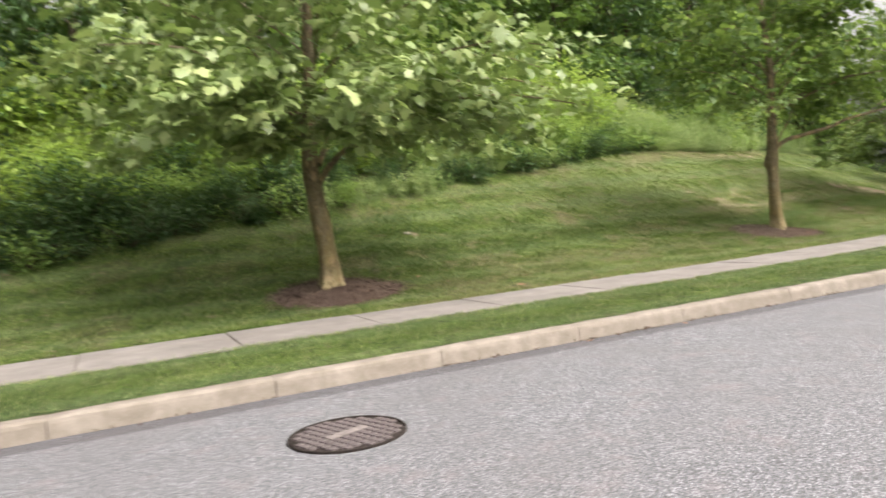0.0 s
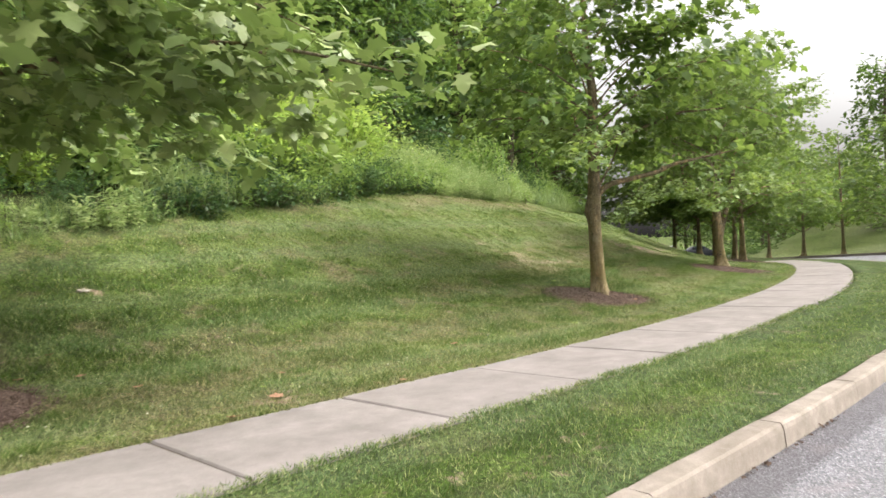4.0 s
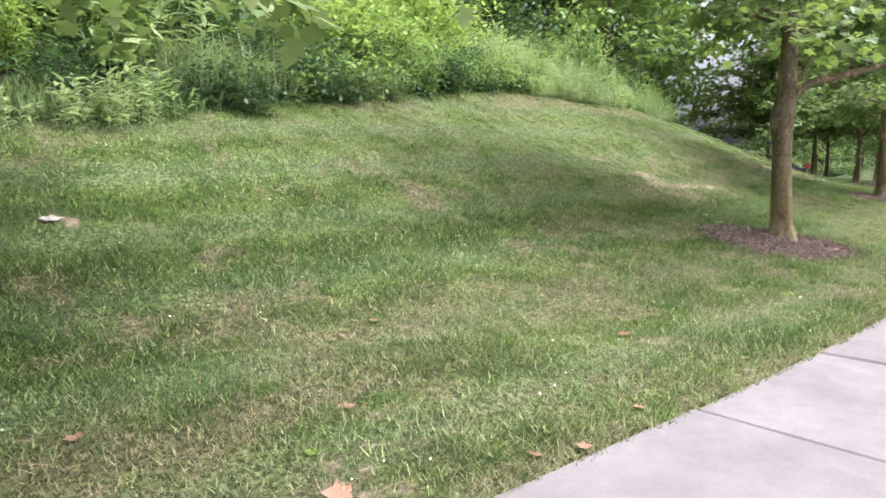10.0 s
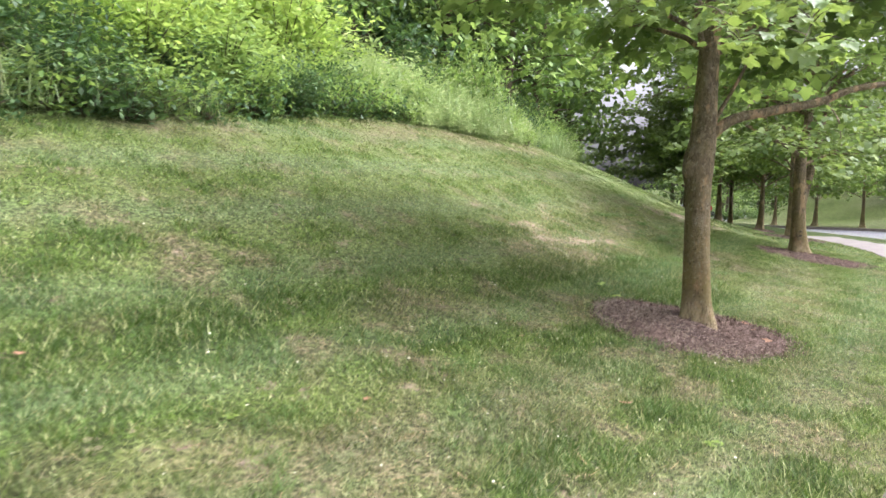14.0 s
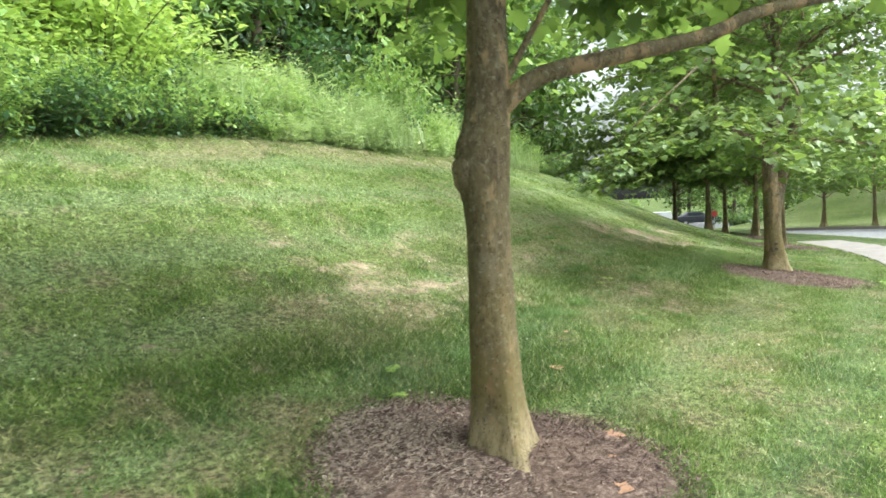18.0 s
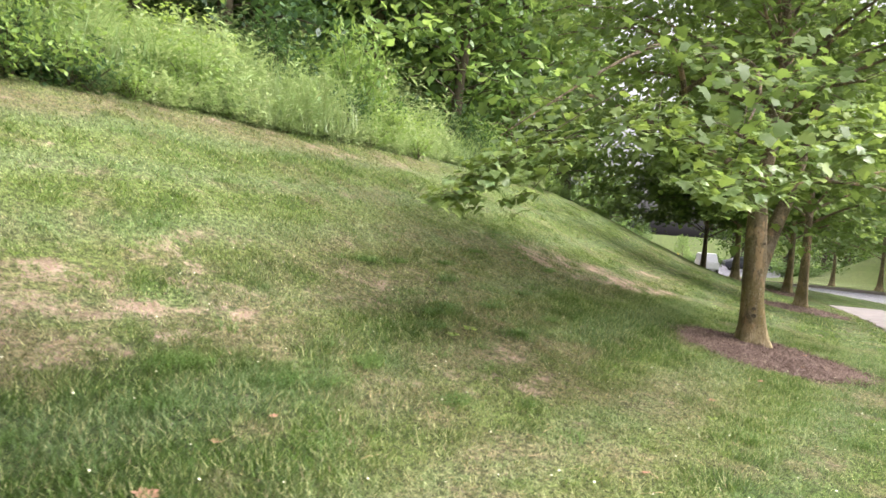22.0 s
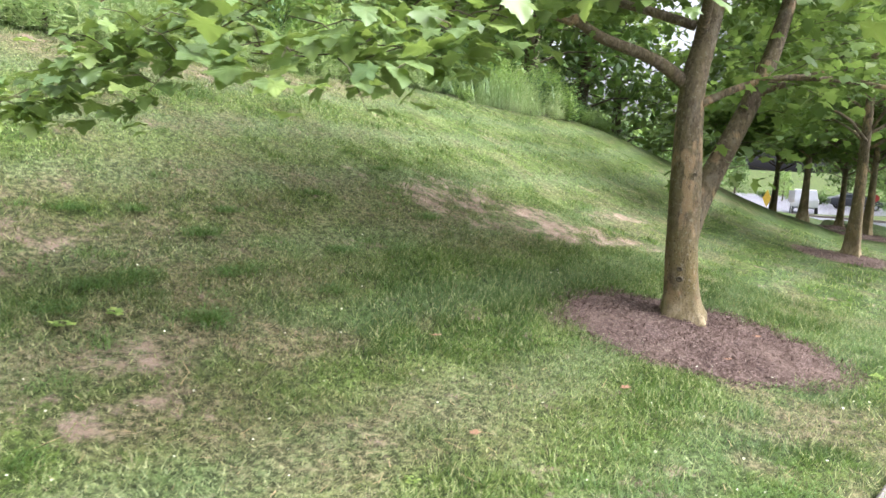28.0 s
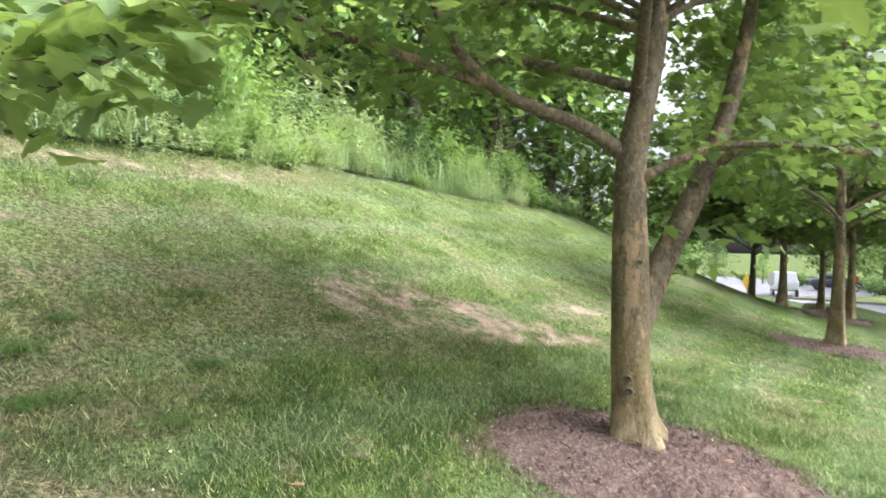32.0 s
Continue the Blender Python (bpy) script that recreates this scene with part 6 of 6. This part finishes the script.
def car_body(length, width, rows, mat):
    """A car's shell: cross-sections along its length, each x, floor, waist, top, top width."""
    verts, faces = [], []
    for x, lo, waist, top, tw in rows:
        w = width / 2
        verts += [(x, -w * 0.96, lo), (x, -w, (lo + waist) / 2), (x, -w * 0.97, waist), (x, -w * tw, top), (x, w * tw, top), (x, w * 0.97, waist), (x, w, (lo + waist) / 2), (x, w * 0.96, lo)]
    for i in range(len(rows) - 1):
        for k in range(8):
            a, b = i * 8 + k, i * 8 + (k + 1) % 8
            faces.append((a, a + 8, b + 8, b))
    faces += [tuple(range(7, -1, -1)), tuple((len(rows) - 1) * 8 + k for k in range(8))]
    return mesh_of("body", verts, faces, [mat])


def wheel_parts(car, spots, r):
    tyre = bm_mesh("tyre", cyl_bm(r, r, 0.22, 20, Matrix.Rotation(radians(90), 4, "X")), [M_RUBBER], False)
    rim = bm_mesh("rim", cyl_bm(r * 0.6, r * 0.55, 0.235, 14, Matrix.Rotation(radians(90), 4, "X")), [M_STEEL], False)
    for x, y in spots:
        w = part("wheel", tyre, car, "black tyre", pose(x, y, r))
        part("rim", rim, w, "grey rim")


def build_pickup(x, y, turn):
    car = thing("pickup_truck", pose(x, y, far_z(x, y), 0, 0, turn), "white pickup truck with dark tyres at the junction", "pickup truck")
    part("cab", car_body(5.2, 1.85, [(-0.9, 0.45, 1.05, 1.1, 0.95), (-0.8, 0.4, 1.05, 1.75, 0.8), (0.5, 0.4, 1.05, 1.78, 0.8), (1.15, 0.4, 1.05, 1.1, 0.92), (2.3, 0.42, 0.98, 1.02, 0.9), (2.55, 0.5, 0.85, 0.88, 0.88)], M_WHITE), car)
    bm = box_bm(1.85, 1.82, 0.08, 0.01, (-1.82, 0, 0.62))
    box_bm(1.85, 0.06, 0.55, 0.01, (-1.82, 0.9, 0.85), bm)
    box_bm(1.85, 0.06, 0.55, 0.01, (-1.82, -0.9, 0.85), bm)
    box_bm(0.06, 1.75, 0.5, 0.01, (-2.74, 0, 0.85), bm)
    part("load_bed", bm_mesh("load_bed", bm, [M_WHITE]), car)
    for sy in (-0.86, 0.86):
        part("window", bm_mesh("window", box_bm(1.0, 0.03, 0.42, 0.01, (-0.1, sy, 1.38)), [M_GLASS]), car, "dark window")
    part("windscreen", bm_mesh("windscreen", box_bm(0.03, 1.35, 0.62, 0.01), [M_GLASS]), car, "dark windscreen", pose(0.86, 0, 1.43, 0, -42, 0))
    wheel_parts(car, [(1.6, 0.82), (1.6, -0.82), (-1.7, 0.82), (-1.7, -0.82)], 0.36)


def build_car(x, y, turn, mat, label):
    car = thing("car", pose(x, y, far_z(x, y), 0, 0, turn), label, "car", "parked cars")
    part("body", car_body(4.4, 1.75, [(-2.15, 0.45, 0.8, 0.9, 0.9), (-2.0, 0.35, 0.9, 0.98, 0.9), (-1.5, 0.32, 0.92, 1.1, 0.85), (-1.0, 0.32, 0.92, 1.42, 0.72), (0.2, 0.32, 0.92, 1.44, 0.72), (0.95, 0.32, 0.92, 0.98, 0.88), (1.9, 0.34, 0.78, 0.82, 0.86), (2.2, 0.42, 0.66, 0.7, 0.84)], mat), car)
    for sy in (-0.78, 0.78):
        part("window", bm_mesh("window", box_bm(1.35, 0.05, 0.34, 0.02, (-0.4, sy, 1.15)), [M_GLASS]), car, "dark window")
    wheel_parts(car, [(1.35, 0.78), (1.35, -0.78), (-1.35, 0.78), (-1.35, -0.78)], 0.31)


build_sign(61.8, 30.8, 0.8, M_YELLOW, "yellow diamond warning sign on a steel post", -120, "diamond", 1.1)
build_sign(62.6, 29.6, 0.75, M_WHITE, "white square road sign on a steel post", -120, "square", 1.3)
build_sign(78.2, 32.1, 0.42, M_RED, "red octagonal stop sign on a steel post", -60, "octagon", 1.3)
build_pickup(71.5, 33.9, 30)
build_car(84.0, 36.5, -52, M_DARKPAINT, "dark parked saloon car by the hedge")


def build_far():
    rng = np.random.default_rng(9)
    hedge = shrub_mesh(70, 1.3, 1.3, 900, 0.2, M_WOOD_LEAF)
    spots = [(88.0, 42.0), (88.8, 39.4), (89.6, 36.8), (76.5, 28.2), (72.0, 25.5), (73.0, 23.8), (89.0, 44.5), (77.6, 29.6), (90.0, 34.5), (92.0, 47.0), (91.5, 50.0), (92.5, 40.5), (93.0, 37.5), (73.0, 21.0), (75.0, 26.5)]
    for x, y in spots:
        ob = shrub("hedge_shrub", hedge, "low dark green clipped shrub beyond the junction", "far shrubs")
        k = rng.uniform(0.8, 1.3)
        ob.matrix_basis = pose(x, y, far_z(x, y), 0, 0, rng.uniform(0, 360)) @ Matrix.Diagonal((k, k, k * 0.9, 1))
    kinds = [wood_tree(81, M_WOOD_LEAF, 1.0, 12, 0.38), wood_tree(82, M_SHRUB, 1.0, 12, 0.38)]
    rows = [(76 + 6.2 * math.sin(i * 1.3) + 5 * (i % 3), 60 - 5.2 * i, 0.95) for i in range(17) if i != 4]
    rows += [(52 + 2.2 * i + 3.0 * (i % 2), 34.5 + 1.6 * i + 2.5 * (i % 3), 0.62) for i in range(7)]
    rows += [(44.0 + 1.2 * i, 27.0 + 3.0 * i, 0.55) for i in range(5)]
    rows += [(*(float(v) for v in to_plan(s, d)), k) for s, d, k in ((34.5, 15.2, 0.95), (37.0, 13.4, 0.8), (39.5, 14.4, 1.1), (42.0, 12.6, 0.95), (44.5, 13.9, 1.2), (46.5, 11.6, 0.9), (48.5, 13.5, 1.1), (41.0, 17.5, 1.35), (46.0, 17.5, 1.35), (37.0, 18.0, 1.25), (50.5, 10.5, 0.9))]
    rows += [(95 + 1.1 * i + 3.0 * (i % 2), 66 - 3.1 * i, 1.1) for i in range(13)]
    rows += [(104 + 1.1 * i + 3.0 * (i % 3), 74 - 4.0 * i, 1.5) for i in range(12)]
    rows = [r for r in rows if not (r[0] > 68 and 27.5 < math.degrees(math.atan2(r[1] - 3.0, r[0] - 16.5)) < 36.0)]
    rows += [(86.0, 50.0, 0.42), (89.0, 46.5, 0.36), (84.5, 53.0, 0.40)]
    first = len(rows)
    rows += [(s, -26.5 + rng.normal(0, 1), 0.8 + 0.5 * float(smooth(20, 34, s))) for s in np.arange(-30, 72, 6.5)]
    rows += [(s, -34.0 + rng.normal(0, 1.5), 1.35) for s in np.arange(26, 74, 5.5)]
    for i, (a, b, k) in enumerate(rows):
        if i < first:
            x, y = a, b
            ps, pd = from_plan(x, y)
            z = float(height(ps, pd)) - 0.1 if 33 < ps < 51 else float(fall(ps)) - 0.15
        else:
            x, y = (float(v) for v in to_plan(a, b))
            z = float(height(a, b)) - 0.1
        k *= rng.uniform(0.85, 1.2)
        t = thing("woodland_tree", pose(x, y, z, 0, 0, rng.uniform(0, 360)) @ Matrix.Diagonal((k, k, k, 1)), "leafy green tree in the distance beyond the street", "tree", "distant trees")
        for name, me in zip(("trunk", "branchwork", "crown"), kinds[i % 2]):
            tagged(part(name, me, t), kind="" if name == "trunk" else "stuff")


build_far()
for gx, gy, gs in ((57.9, 13.9, 31), (60.2, 17.2, 37), (62.6, 20.6, 41), (53.5, 9.6, 43)):
    build_tree(gx, gy, "slim street tree on the far side of the street",
               [(0, 0, -0.1, 0.14), (0, 0, 0.12, 0.11), (0.02, 0.0, 1.0, 0.095), (0.05, 0.02, 2.2, 0.085), (0.0, 0.0, 5.0, 0.06), (0, 0, 8.4, 0.012)],
               [], (1.7, 8.1, 3.5, 26, 10, 18), gs, COARSE, 0.24)
